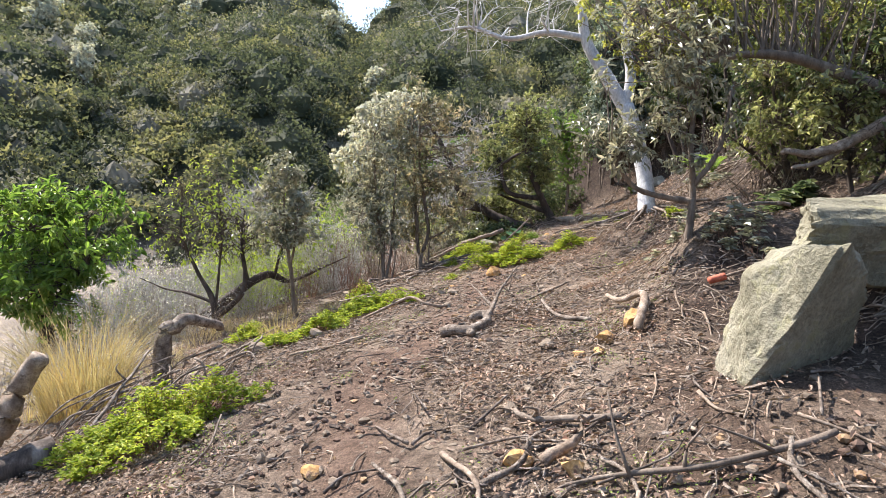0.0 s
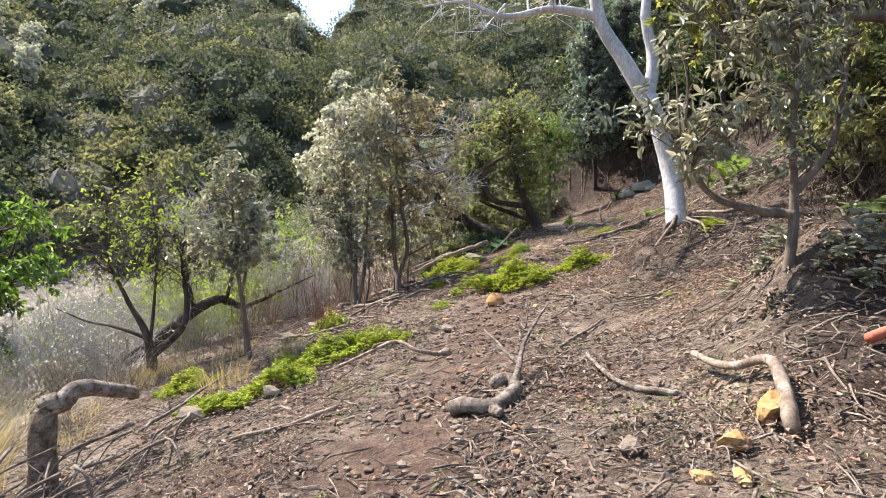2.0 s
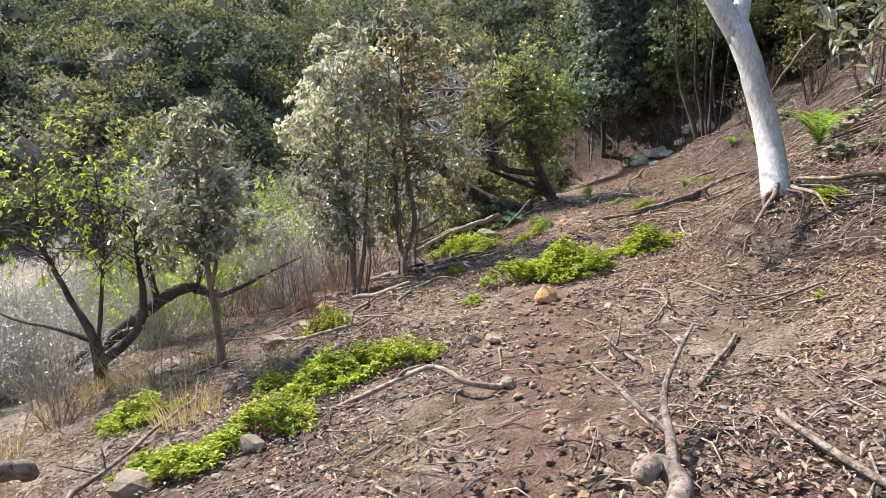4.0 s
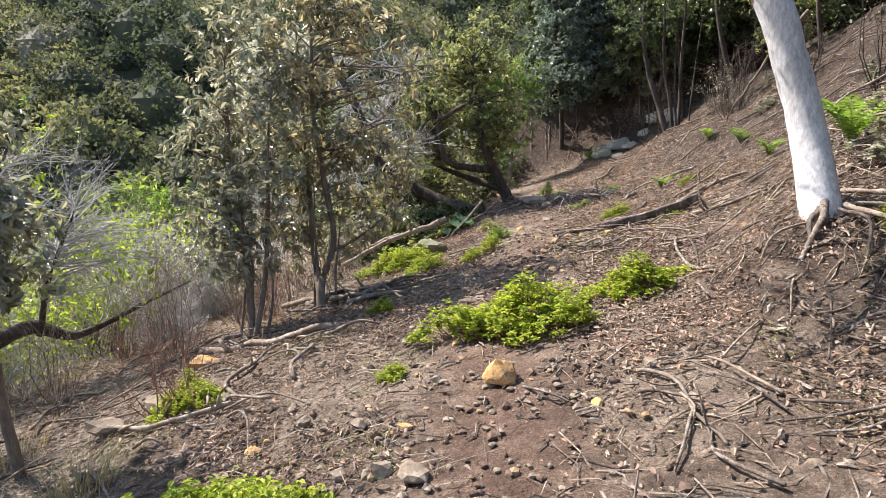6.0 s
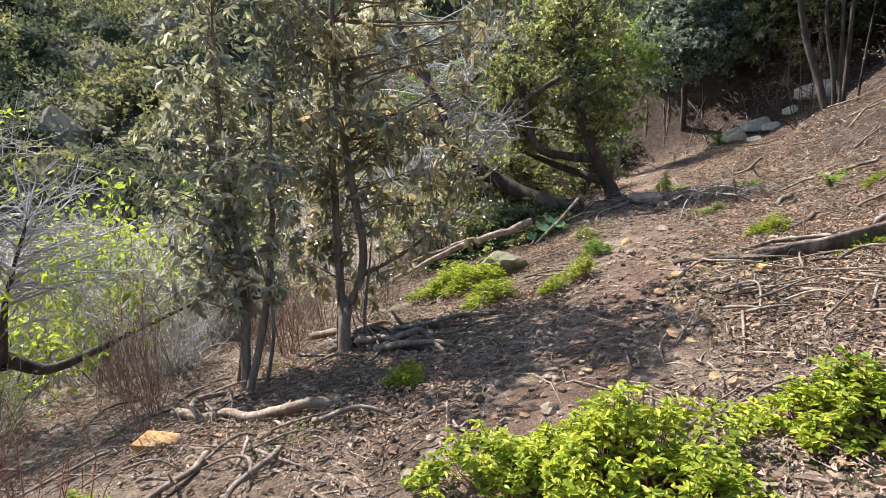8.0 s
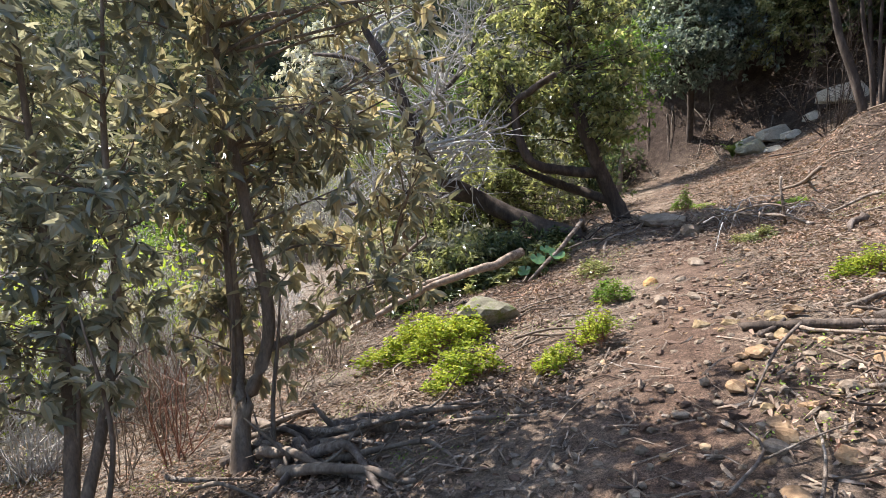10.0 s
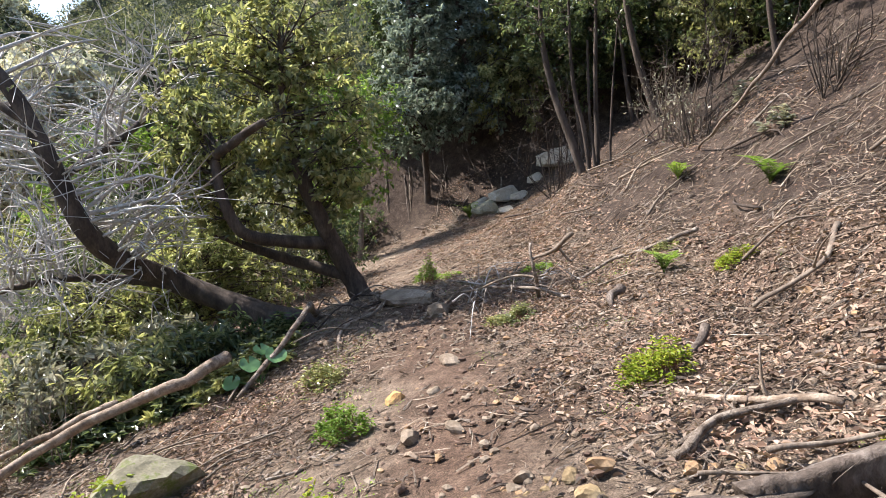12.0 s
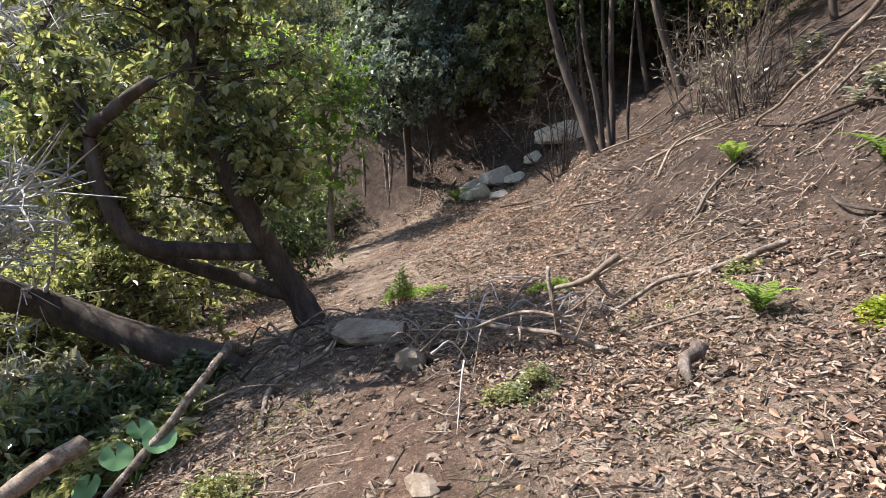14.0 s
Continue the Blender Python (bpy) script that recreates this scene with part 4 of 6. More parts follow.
tree("shaded_shrub", "dark glossy undergrowth beneath the leaning trees",
     [ground_stem(-1.6, 19.6, [(0, 0, -0.1, 0.04), (0, 0, 0.6, 0.03), (0.1, 0, 1.4, 0.015)])],
     [((-1.7, 19.7, 0.7), (1.2, 0.8, 0.7)), ((-0.7, 19.6, 0.9), (0.8, 0.6, 0.6)), ((-2.6, 19.4, 0.5), (1.0, 0.8, 0.6))], BARK_DARK, L_GLOSS, 33, (0.09, 0.034), 170, 7, 10, True, 0.1, 0.25, 0.01, category="shrub", low=0.05)

for k, (X, Y, w, h) in enumerate(((-1.4, 17.2, 0.8, 0.6), (-2.3, 17.5, 0.9, 0.8), (-0.9, 17.6, 0.6, 0.5), (-2.9, 18.6, 1.0, 1.0), (-1.6, 18.3, 0.7, 0.6), (-3.4, 20.6, 1.3, 1.6), (-2.2, 21.6, 1.3, 1.9), (-0.8, 21.8, 1.2, 1.7), (0.2, 22.6, 1.0, 1.3), (-1.6, 24.0, 1.4, 2.2), (-3.6, 23.0, 1.4, 2.2), (0.0, 26.4, 1.2, 1.6))):
    z = ground_z(X, Y)
    tree("leafy_undergrowth", "long-leaved green shrub below the leaning trees", [[(X, Y, z - 0.1, 0.03), (X, Y, z + h * 0.5, 0.02), (X + 0.1, Y, z + h, 0.01)]],
         [((X, Y, z + h * 0.45), (w, w * 0.8, h * 0.45)), ((X + 0.2, Y, z + h * 0.85), (w * 0.7, w * 0.6, h * 0.35))], BARK_DARK, (L_GLOSS, L_OLIVE, L_DARK)[k % 3], 350 + k, (0.10, 0.036), int(45 + 25 * w * h), 6, 9, k < 5, 0.15, 0.22, 0.009, category="shrub", low=0.05)

# thicket over the hollow
tree("bright_shrub", "tall shrub in bright fresh green leaf behind the evergreens", [ground_stem(1.0, 25.5, [(0, 0, -0.2, 0.08), (0.1, 0, 1.5, 0.05), (0, 0, 3.5, 0.02)])],
     [((0.8, 25.5, 2.8), (1.3, 1.0, 1.0)), ((1.3, 25.5, 3.8), (1.1, 1.0, 0.9)), ((0.2, 25.5, 4.2), (1.0, 1.0, 0.7))], BARK_GREY, L_FRESH, 34, (0.09, 0.04), 130, 7, 11, True, 0.2, 0.35, 0.014, category="shrub", low=0.5)
tree("bright_shrub", "spreading shrub in yellow-green spring leaf on the valley side", [ground_stem(-4.4, 26, [(0, 0, -0.2, 0.08), (0.1, 0, 1.5, 0.05), (0, 0, 3.5, 0.02)])],
     [((-4.4, 26, 2.8), (1.6, 1.2, 1.0)), ((-3.0, 26, 3.2), (1.2, 1.0, 0.8)), ((-5.6, 26, 2.0), (1.2, 1.0, 0.8))], BARK_GREY, L_FRESH, 35, (0.09, 0.04), 120, 7, 10, True, 0.2, 0.35, 0.014, category="shrub", low=0.5)
for k, (X, Y, Z, up) in enumerate(((2.5, 26.4, 4.3, 3), (3.8, 26.8, 4.5, 3), (5.2, 26.6, 4.9, 3), (6.6, 25.9, 5.4, 2), (8.0, 25.2, 6.0, 2), (9.4, 24.4, 6.5, 2), (10.8, 23.4, 7.2, 2), (12.0, 22.2, 8.0, 1))):
    tree("dark_evergreen", "dark dense evergreen overhanging a shaded hollow", [ground_stem(X + 0.5, Y + 1.2, [(0, 0, -0.3, 0.09), (-0.1, -0.4, 1.5, 0.09), (-0.4, -0.9, 3.2, 0.07), (-0.5, -1.1, 5.5, 0.03)])],
         [((X, Y, Z - 0.35), (1.3, 1.0, 0.95))] + [((X + 0.3 * q, Y + 0.5 * q, Z + 1.5 * q), (1.3, 1.1, 1.0)) for q in range(1, up + 1)], BARK_DARK, L_BLUE if k < 2 else (L_GLOSS if k in (2, 5) else L_DARK), 370 + k,
         (0.13, 0.07), 70 + 50 * up, 8, 11, False, 0.1, 0.35, 0.014, low=1.0)
for k, (X, Y) in enumerate(((2.6, 29.2), (4.2, 30.2), (6.0, 30.2), (7.8, 29.4), (9.4, 28.0), (10.8, 26.4), (11.8, 24.8), (9.6, 22.4), (11.2, 20.4), (10.4, 18.0), (11.0, 15.4), (10.6, 12.6), (10.4, 9.8), (9.6, 7.2))):
    z = ground_z(X, Y)
    tree("dark_shrub", "dark evergreen shrub filling the slope behind the trees", [[(X, Y, z - 0.2, 0.08), (X, Y, z + 1, 0.05), (X, Y, z + 2.2, 0.02)]],
         [((X, Y, z + 1.1), (1.5, 1.0, 1.1)), ((X + 0.4, Y + 0.2, z + 2.4), (1.4, 1.0, 1.0)), ((X, Y + 0.3, z + 3.7), (1.3, 1.0, 1.0))], BARK_DARK, L_DARK, 390 + k, (0.19, 0.095), 85, 8, 9, False, 0.1, 0.4, 0.014, category="shrub", low=0.05)
tree("multi_stemmed_tree", "clump of thin dark stems rising from the slope",
     [ground_stem(5.15, 21.7, [(0, 0, -0.1, 0.085), (-0.25, 0.1, 0.7, 0.075), (-0.5, 0.2, 1.5, 0.065), (-0.7, 0.3, 2.6, 0.05), (-0.7, 0.4, 4.2, 0.03)]),
      ground_stem(5.3, 21.8, [(0, 0, -0.1, 0.05), (-0.1, 0.05, 0.8, 0.045), (-0.3, 0.1, 1.8, 0.035), (-0.35, 0.2, 3.6, 0.02)]),
      ground_stem(5.45, 21.8, [(0, 0, -0.1, 0.055), (0.02, 0.1, 1.0, 0.045), (0.0, 0.1, 2.2, 0.04), (0.1, 0.2, 4.0, 0.02)]),
      ground_stem(5.38, 21.7, [(0, 0, -0.1, 0.035), (-0.08, 0.1, 1.0, 0.03), (-0.12, 0.1, 2.4, 0.02)]),
      ground_stem(5.75, 21.9, [(0, 0, -0.1, 0.03), (0.08, 0.1, 1.2, 0.022), (0.2, 0.1, 2.8, 0.012)])],
     # The last two crowns hang above view, added to shade the upper slope.
     [((4.6, 22.1, 5.6), (1.3, 1.0, 0.8)), ((5.6, 22.2, 6.2), (1.2, 1.0, 0.8)), ((4.8, 19.4, 6.6), (1.5, 1.2, 0.5)), ((6.0, 20.4, 7.1), (1.5, 1.3, 0.6))], BARK_DARK, L_DARK, 39, (0.09, 0.04), 130, 6, 8, False, 0.15, 0.35, 0.012, low=1.2)
tree("dark_stemmed_tree", "dark leaning stem rooted on the steep slope",
     [ground_stem(7.35, 22.9, [(0, 0, -0.1, 0.11), (-0.2, 0.1, 0.5, 0.085), (-0.45, 0.2, 1.4, 0.07), (-0.7, 0.3, 2.8, 0.05), (-0.7, 0.3, 4.4, 0.03)])],
     [((6.8, 23.2, 7.6), (1.0, 0.9, 0.6))], BARK_DARK, L_DARK, 41, (0.07, 0.03), 30, 6, 8, True, 0.15, 0.35, 0.012, low=2.0)
bare_shrub("tangled_twigs", "tangle of curling bare twigs under the evergreen", 5.2, 23.4, (1.5, 1.0, 2.4), 42, BARK_DARK, 20, 8, "", 0.012)

# scrub on the upper slope
rs = np.random.RandomState(19)
for k in range(11):
    X, Y = rs.uniform(5.6, 10.5), rs.uniform(9.5, 24)
    bare_shrub("bare_scrub", "dark leafless scrub on the steep upper slope", X, Y, (rs.uniform(0.8, 1.8), rs.uniform(0.8, 1.6), rs.uniform(0.8, 2.0)), 900 + k, BARK_DARK if k % 2 else BARK_GREY, 12, 6, "upper slope scrub", 0.012, tips=L_OLIVE if k % 3 == 0 else None, tip_size=0.05, per=2)
for k, (X, Y) in enumerate(((8.6, 21.0), (9.4, 18.6), (8.8, 16.2), (7.6, 24.6), (9.0, 13.6), (8.0, 11.4), (7.4, 9.2), (6.6, 25.2))):
    ht = rs.uniform(2.4, 4.0)
    tree("dark_stemmed_tree", "thin dark stem with a small crown on the steep slope", [ground_stem(X, Y, [(0, 0, -0.1, 0.06), (-0.2, 0.05, ht * 0.35, 0.045), (-0.3, 0.1, ht * 0.7, 0.035), (-0.5, 0.1, ht, 0.02)])],
         [((X - 0.4, Y, ground_z(X, Y) + ht), (0.9, 0.8, 0.7))], BARK_DARK, L_DARK, 920 + k, (0.09, 0.045), 40, 6, 9, False, 0.1, 0.3, 0.011, low=1.0)
for k, (X, Y, s) in enumerate(((1.1, 27.6, 0.9), (0.2, 27.4, 0.8), (2.3, 29.0, 0.7), (3.3, 28.8, 0.8))):
    z = ground_z(X, Y)
    tree("bank_shrub", "straggling green shrub on the earth bank", [[(X, Y, z - 0.1, 0.03), (X - 0.1, Y - 0.1, z + s * 0.6, 0.02), (X - 0.1, Y - 0.2, z + s, 0.01)]], [((X - 0.1, Y - 0.15, z + s * 0.7), (s, s * 0.7, s * 0.6))], BARK_GREY, (L_DARK, L_GLOSS)[k % 2], 940 + k, (0.09, 0.04), 50, 6, 8, False, 0.2, 0.25, 0.01, category="shrub", low=0.05)
for k in range(34):
    X, Y = rs.uniform(1.0, 5.0), rs.uniform(26.4, 29.5)
    d = rs.normal(0, 0.25)
    stick("hanging_root", "dry brown root hanging from the earth bank", [(X, Y, 0.03), (X + d * 0.5, Y - 0.35, 0.10), (X + d, Y - rs.uniform(0.6, 1.1), 0.02)], rs.uniform(0.012, 0.03), 0.008, (WOOD_DEAD, BARK_GREY, WOOD_ROT)[k % 3], 960 + k, "root", "hanging roots", 5, 1)

for k, (X, Y, s) in enumerate(((5.6, 8.6, 1.0), (6.6, 9.8, 1.1), (6.0, 7.2, 1.1), (7.2, 11.6, 1.2), (7.2, 8.4, 1.3), (4.9, 6.4, 0.7), (8.0, 14.6, 1.2), (8.6, 18.0, 1.2), (8.2, 22.4, 1.2), (5.4, 5.0, 0.8))):
    z = ground_z(X, Y)
    tree("slope_shrub", "straggly dark-stemmed shrub with grey-green leaves above the path", [[(X, Y, z - 0.1, 0.03), (X - 0.1, Y, z + s * 0.7, 0.025), (X - 0.2, Y, z + s * 1.5, 0.012)], [(X + 0.1, Y, z - 0.1, 0.025), (X + 0.3, Y, z + s * 0.6, 0.02), (X + 0.5, Y, z + s * 1.3, 0.01)]],
         [((X, Y, z + s * 1.1), (s * 0.9, s * 0.7, s * 0.6)), ((X - 0.1, Y, z + s * 1.7), (s * 0.7, s * 0.6, s * 0.4))], BARK_DARK, (L_DARK, L_OLIVE, L_GLOSS)[k % 3], 980 + k, (0.085, 0.036), 70, 6, 5, True, 0.2, 0.3, 0.011, category="shrub", low=0.1, dead=0.25)

# thicket on the slope above the boulder
for k, (X, Y, s) in enumerate(((4.75, 8.1, 1.0), (5.4, 8.9, 1.3), (6.0, 9.7, 1.4), (5.6, 7.9, 1.2), (6.5, 10.4, 1.5), (6.4, 8.8, 1.5), (7.2, 10.2, 1.6), (4.9, 9.3, 0.8))):
    z = ground_z(X, Y)
    tree("thicket_shrub", "dark tangled evergreen shrub on the slope", [[(X, Y, z - 0.1, 0.05), (X - 0.15, Y, z + s * 0.7, 0.035), (X - 0.35, Y, z + s * 1.6, 0.015)], [(X + 0.1, Y, z - 0.1, 0.04), (X + 0.3, Y, z + s * 0.6, 0.03), (X + 0.55, Y, z + s * 1.4, 0.012)], [(X, Y, z - 0.05, 0.03), (X - 0.5, Y - 0.1, z + s * 0.5, 0.022), (X - 0.9, Y - 0.2, z + s * 0.8, 0.01)]],
         [((X, Y, z + s * 1.2), (s * 0.9, s * 0.8, s * 0.55)), ((X - 0.2, Y, z + s * 1.9), (s * 0.9, s * 0.7, s * 0.5)), ((X - 0.4, Y, z + s * 0.75), (s * 0.5, s * 0.5, s * 0.35))], BARK_DARK, L_DARK if k % 4 else L_GLOSS, 1200 + k, (0.09, 0.04), 80, 7, 7, True, 0.2, 0.28, 0.011, category="shrub", low=0.1, dead=0.3, bark2=BARK_GREY)
    bare_shrub("tangled_twigs", "tangle of bare grey twigs under the thicket", X - 0.4, Y - 0.5, (1.3, 1.0, s), 1220 + k, (BARK_GREY, BARK_DARK, WOOD_DEAD)[k % 3], 14, 7, "tangled twigs", 0.009)
stick("bleached_bough", "bleached bare forked bough lying over the slope", [(5.5, 6.3, 0.75), (4.75, 6.0, 0.62), (4.35, 5.95, 0.62), (4.0, 5.9, 0.66)], 0.075, 0.03, WOOD_TAN, 1240, "branch", sides=10,
      forks=(([(4.6, 6.0, 0.6), (4.35, 5.9, 0.5), (4.1, 5.85, 0.5)], 0.04, 0.02), ([(5.3, 6.25, 0.7), (5.35, 5.8, 0.3), (5.2, 5.5, -0.02)], 0.05, 0.035)))
for k, (X, Y) in enumerate(((4.35, 6.9), (4.55, 7.05), (4.2, 7.2))):
    low_bush("broad_leaf_plant", "low plant with broad dark green leaves above the boulder", X, Y, (0.5, 0.45, 0.4), 1250 + k, L_DARK, 0.13, 12, "broad-leaved plants")

# valley side shrubs
tree("blossom_tree", "tree covered in white blossom behind the evergreens", [ground_stem(-9.2, 31.5, [(0, 0, -0.3, 0.2), (0.2, 0, 3, 0.14), (0.4, 0, 6, 0.06)])],
     [((-9.4, 31.5, 4.4), (2.2, 2.0, 1.6)), ((-8.6, 31.5, 5.6), (1.9, 1.8, 1.2)), ((-10.4, 31.5, 3.0), (1.6, 1.5, 1.3)), ((-7.4, 31.6, 4.8), (1.5, 1.5, 1.2))], BARK_GREY, L_BLOSSOM, 43, (0.22, 0.16), 190, 9, 12, False, 0.0, 0.5, 0.025, low=1.0)
for k, (X, Y, s) in enumerate(((-78.7, 77.0, 3.4), (-58.3, 62.3, 2.2), (-66.0, 71.0, 2.4), (-53.8, 126.5, 3.6), (-75.0, 108.0, 2.6), (-30.3, 86.4, 2.6))):
    blossom_tree(X, Y, s, 60 + k)
rs = np.random.RandomState(8)
for k in range(52):
    X, Y = rs.uniform(-13, -3.6), rs.uniform(10.5, 29)
    if X > -4.8 and Y < 14:
        X -= 1.8
    bare_shrub("bare_shrub", "leafless grey shrub on the valley side", X, Y, (rs.uniform(1.2, 2.2), rs.uniform(1.2, 2.2), rs.uniform(1.0, 2.0)), 100 + k, TWIG_PALE if k % 3 else BARK_GREY, 34, 10, "bare shrubs", 0.011,
               tips=L_BLOSSOM if k % 3 == 0 else (L_SPRIG if k % 7 == 3 else None), tip_size=0.045, per=3)
for k in range(26):
    X, Y = rs.uniform(-8.5, -4.2), rs.uniform(10.2, 18)
    bare_shrub("bare_shrub", "pale leafless tangle of twigs on the valley side", X, Y, (rs.uniform(1.0, 1.8), rs.uniform(1.0, 1.8), rs.uniform(0.8, 1.6)), 700 + k, TWIG_PALE, 26, 10, "bare shrubs", 0.010,
               tips=L_SPRIG if k % 6 == 1 else None, tip_size=0.045, per=2)
for k in range(40):
    X, Y = rs.uniform(-13.5, -5.4), rs.uniform(9.2, 17)
    if X < -8.3 and Y < 11.2:
        Y += 2.2
    bare_shrub("bare_shrub", "tall grey leafless shrub in the valley", X, Y, (rs.uniform(1.6, 2.6), rs.uniform(1.4, 2.2), rs.uniform(1.2, 2.0)), 800 + k, TWIG_PALE if k % 3 else BARK_GREY, 26, 9, "bare shrubs", 0.012,
               tips=(L_SPRIG, L_BLOSSOM, None, L_OLIVE)[k % 4], tip_size=0.05, per=2)
for k in range(9):
    X, Y = rs.uniform(-16, -5.5), rs.uniform(20, 34)
    z = ground_z(X, Y)
    tree("valley_shrub", "leafy green shrub on the valley side", [[(X, Y, z - 0.1, 0.06), (X, Y, z + 1, 0.04), (X + 0.1, Y, z + 2, 0.015)]], [((X, Y, z + 1.3), (1.4, 1.3, 0.9)), ((X + 0.6, Y, z + 2.0), (0.9, 0.9, 0.6))],
         BARK_GREY, (L_OLIVE, L_GLOSS, L_FRESH)[k % 3], 130 + k, (0.09, 0.045), 60, 7, 9, False, 0.1, 0.35, 0.014, category="shrub", low=0.1)

# ---- low green bushes ----
GB = "low green bushes"
low_bush("low_bush", "low bright yellow-green bush on the path's lower edge", -1.25, 2.45, (1.4, 1.05, 0.36), 51, L_LIME, 0.036, 640, GB, 40)
low_bush("low_bush", "low bright yellow-green bush on the path's lower edge", -1.2, 7.15, (1.35, 0.75, 0.28), 52, L_LIME, 0.042, 340, GB, 12)
low_bush("low_bush", "low bright yellow-green bush on the path's lower edge", -1.62, 6.25, (0.85, 0.6, 0.25), 53, L_LIME, 0.04, 190, GB, 10)
low_bush("low_bush", "low green bush beside dead sticks", -2.1, 5.85, (0.8, 0.5, 0.2), 54, L_LIME, 0.04, 140, GB, 0)
low_bush("low_bush", "low green bush below the path", -3.3, 7.2, (0.8, 0.6, 0.25), 50, L_LIME, 0.04, 140, GB, 0)
low_bush("low_bush", "large bright yellow-green bush beside the path", 0.62, 9.35, (1.35, 0.75, 0.38), 55, L_LIME, 0.042, 400, GB, -8)
low_bush("low_bush", "small bright green bush beside the path", 1.65, 9.68, (0.75, 0.5, 0.26), 56, L_LIME, 0.04, 190, GB, -10)
low_bush("low_bush", "bright green bush below the path by a mossy stone", -1.0, 14.2, (1.25, 0.85, 0.4), 57, L_LIME, 0.04, 380, GB, 40)
low_bush("low_bush", "green bush among dead branches", -0.55, 13.1, (0.55, 0.5, 0.3), 58, L_LIME, 0.035, 110, GB, 0)
low_bush("low_bush", "small green bush among red stems", -2.1, 9.15, (0.6, 0.5, 0.25), 59, L_LIME, 0.035, 120, GB, 0)
# ---- stones ----
BOULDER = ((-0.95, -0.15, 0.05, 0.8), (-0.62, -0.68, 0.38, 0.66), (0.55, -0.8, -0.24, 0.16), (-0.05, 0.15, 1, 0.92), (0.9, 0.1, 0.3, 0.8), (0.2, 0.95, 0.2, 0.8),
           (-0.6, 0.75, 0.1, 0.85), (0, 0, -1, 0.9), (-0.7, -0.3, -0.65, 0.95), (0.7, -0.3, 0.6, 0.85), (-0.6, 0.1, 0.8, 0.95))
rock("boulder", "large pale lichen-covered boulder with a broken shaded face", 3.18, 2.30, (0.82, 0.95, 1.06), STONE_BIG, 3, 5, 0, 0.32, 0.045, faces=BOULDER, shear=(0.18, 0.0))
rock("stone_slab", "long pale stone slab lying on the slope", 4.1, 3.3, (2.0, 0.8, 0.62), STONE_BIG, 7, 5, 28, 0.15, 0.045)
rock("ochre_rock", "small ochre stone in front of a green bush", 0.5, 8.42, (0.26, 0.2, 0.17), STONE_ORANGE, 12, 3, 10, 0.15)
rock("mossy_rock", "mossy brown stone beside a green bush", -0.62, 14.6, (0.5, 0.4, 0.42), STONE_MOSS, 13, 3, 30, 0.15)
rock("flat_rock", "flat greyish stone half buried at the path", 1.3, 17.75, (0.8, 0.6, 0.2), STONE_GREY, 14, 3, 0, 0.35)
rock("path_stone", "greyish flat stone lying on the path", 0.04, 7.4, (0.2, 0.15, 0.1), STONE_GREY, 15, 2, 0, 0.2, group="loose stones")
for k, (X, Y, sz) in enumerate(((-0.16, 7.5, 0.17), (1.68, 3.72, 0.16), (1.55, 2.3, 0.13), (1.62, 2.62, 0.1), (0.48, 1.62, 0.13), (0.68, 1.5, 0.08), (-0.4, 1.62, 0.1), (0.95, 14.2, 0.14), (1.2, 14.1, 0.13),
                                (1.4, 15.4, 0.18), (0.92, 14.9, 0.15), (1.2, 14.85, 0.12), (3.2, 11.8, 0.3), (-1.75, 9.1, 0.16), (-2.3, 9.2, 0.34), (-2.7, 9.0, 0.3), (-2.55, 10.35, 0.3), (-0.4, 8.1, 0.12),
                                (1.9, 2.9, 0.11), (-1.55, 6.0, 0.24), (-2.2, 5.6, 0.3), (0.2, 6.35, 0.15), (1.05, 7.9, 0.1), (1.45, 8.3, 0.12), (4.6, 11.4, 0.3), (1.6, 17.0, 0.3), (1.35, 13.2, 0.1), (2.1, 12.3, 0.12), (1.9, 12.2, 0.16), (2.3, 12.1, 0.12))):
    rock("loose_stone", "rough grey-brown stone lying in the litter", X, Y, (sz, sz * 0.8, sz * 0.62), STONE_ORANGE if k % 6 == 4 else STONE_GREY, 200 + k, 2, k * 37, 0.25, 0.05, "loose stones")
for k, (X, Y, sz) in enumerate(((2.16, 3.55, (0.16, 0.1, 0.12)), (2.36, 3.72, (0.2, 0.14, 0.16)), (2.1, 3.2, (0.14, 0.1, 0.05)), (1.95, 3.3, (0.13, 0.1, 0.05)), (1.68, 1.62, (0.18, 0.14, 0.12)), (1.95, 1.5, (0.12, 0.1, 0.1)))):
    rock("ochre_rock", "yellowish broken stone among sticks", X, Y, sz, STONE_ORANGE, 240 + k, 2, k * 50, 0.2, 0.04, "loose stones")
for k, (X, Y, sz, tn) in enumerate(((4.15, 25.9, (0.75, 0.35, 0.5), 35), (4.75, 25.9, (1.1, 0.4, 0.6), 25), (5.0, 25.4, (0.6, 0.35, 0.35), 15), (5.5, 25.7, (0.45, 0.4, 0.4), 10), (6.1, 25.6, (1.3, 0.7, 0.75), 5), (4.5, 25.0, (0.5, 0.4, 0.25), 0))):
    rock("stone_slab", "pale tilted stone slab by the shaded hollow", X, Y, tuple(0.8 * q for q in sz), SLAB, 260 + k, 3, tn, 0.1, 0.02, "stone slabs", faces=((0.1, -0.9, 0.45, 0.7), (-0.45, 0.1, 0.9, 0.6), (0.9, 0, 0.2, 0.9), (-0.95, -0.1, 0.1, 0.95), (0, 0.95, 0.1, 0.8), (0.3, -0.5, 0.8, 0.78), (0, 0, -1, 0.9)))
rock("buried_stone", "small pale stone set in the path", 4.0, 25.2, (0.6, 0.4, 0.4), STONE_BIG, 270, 3, 0, 0.2)

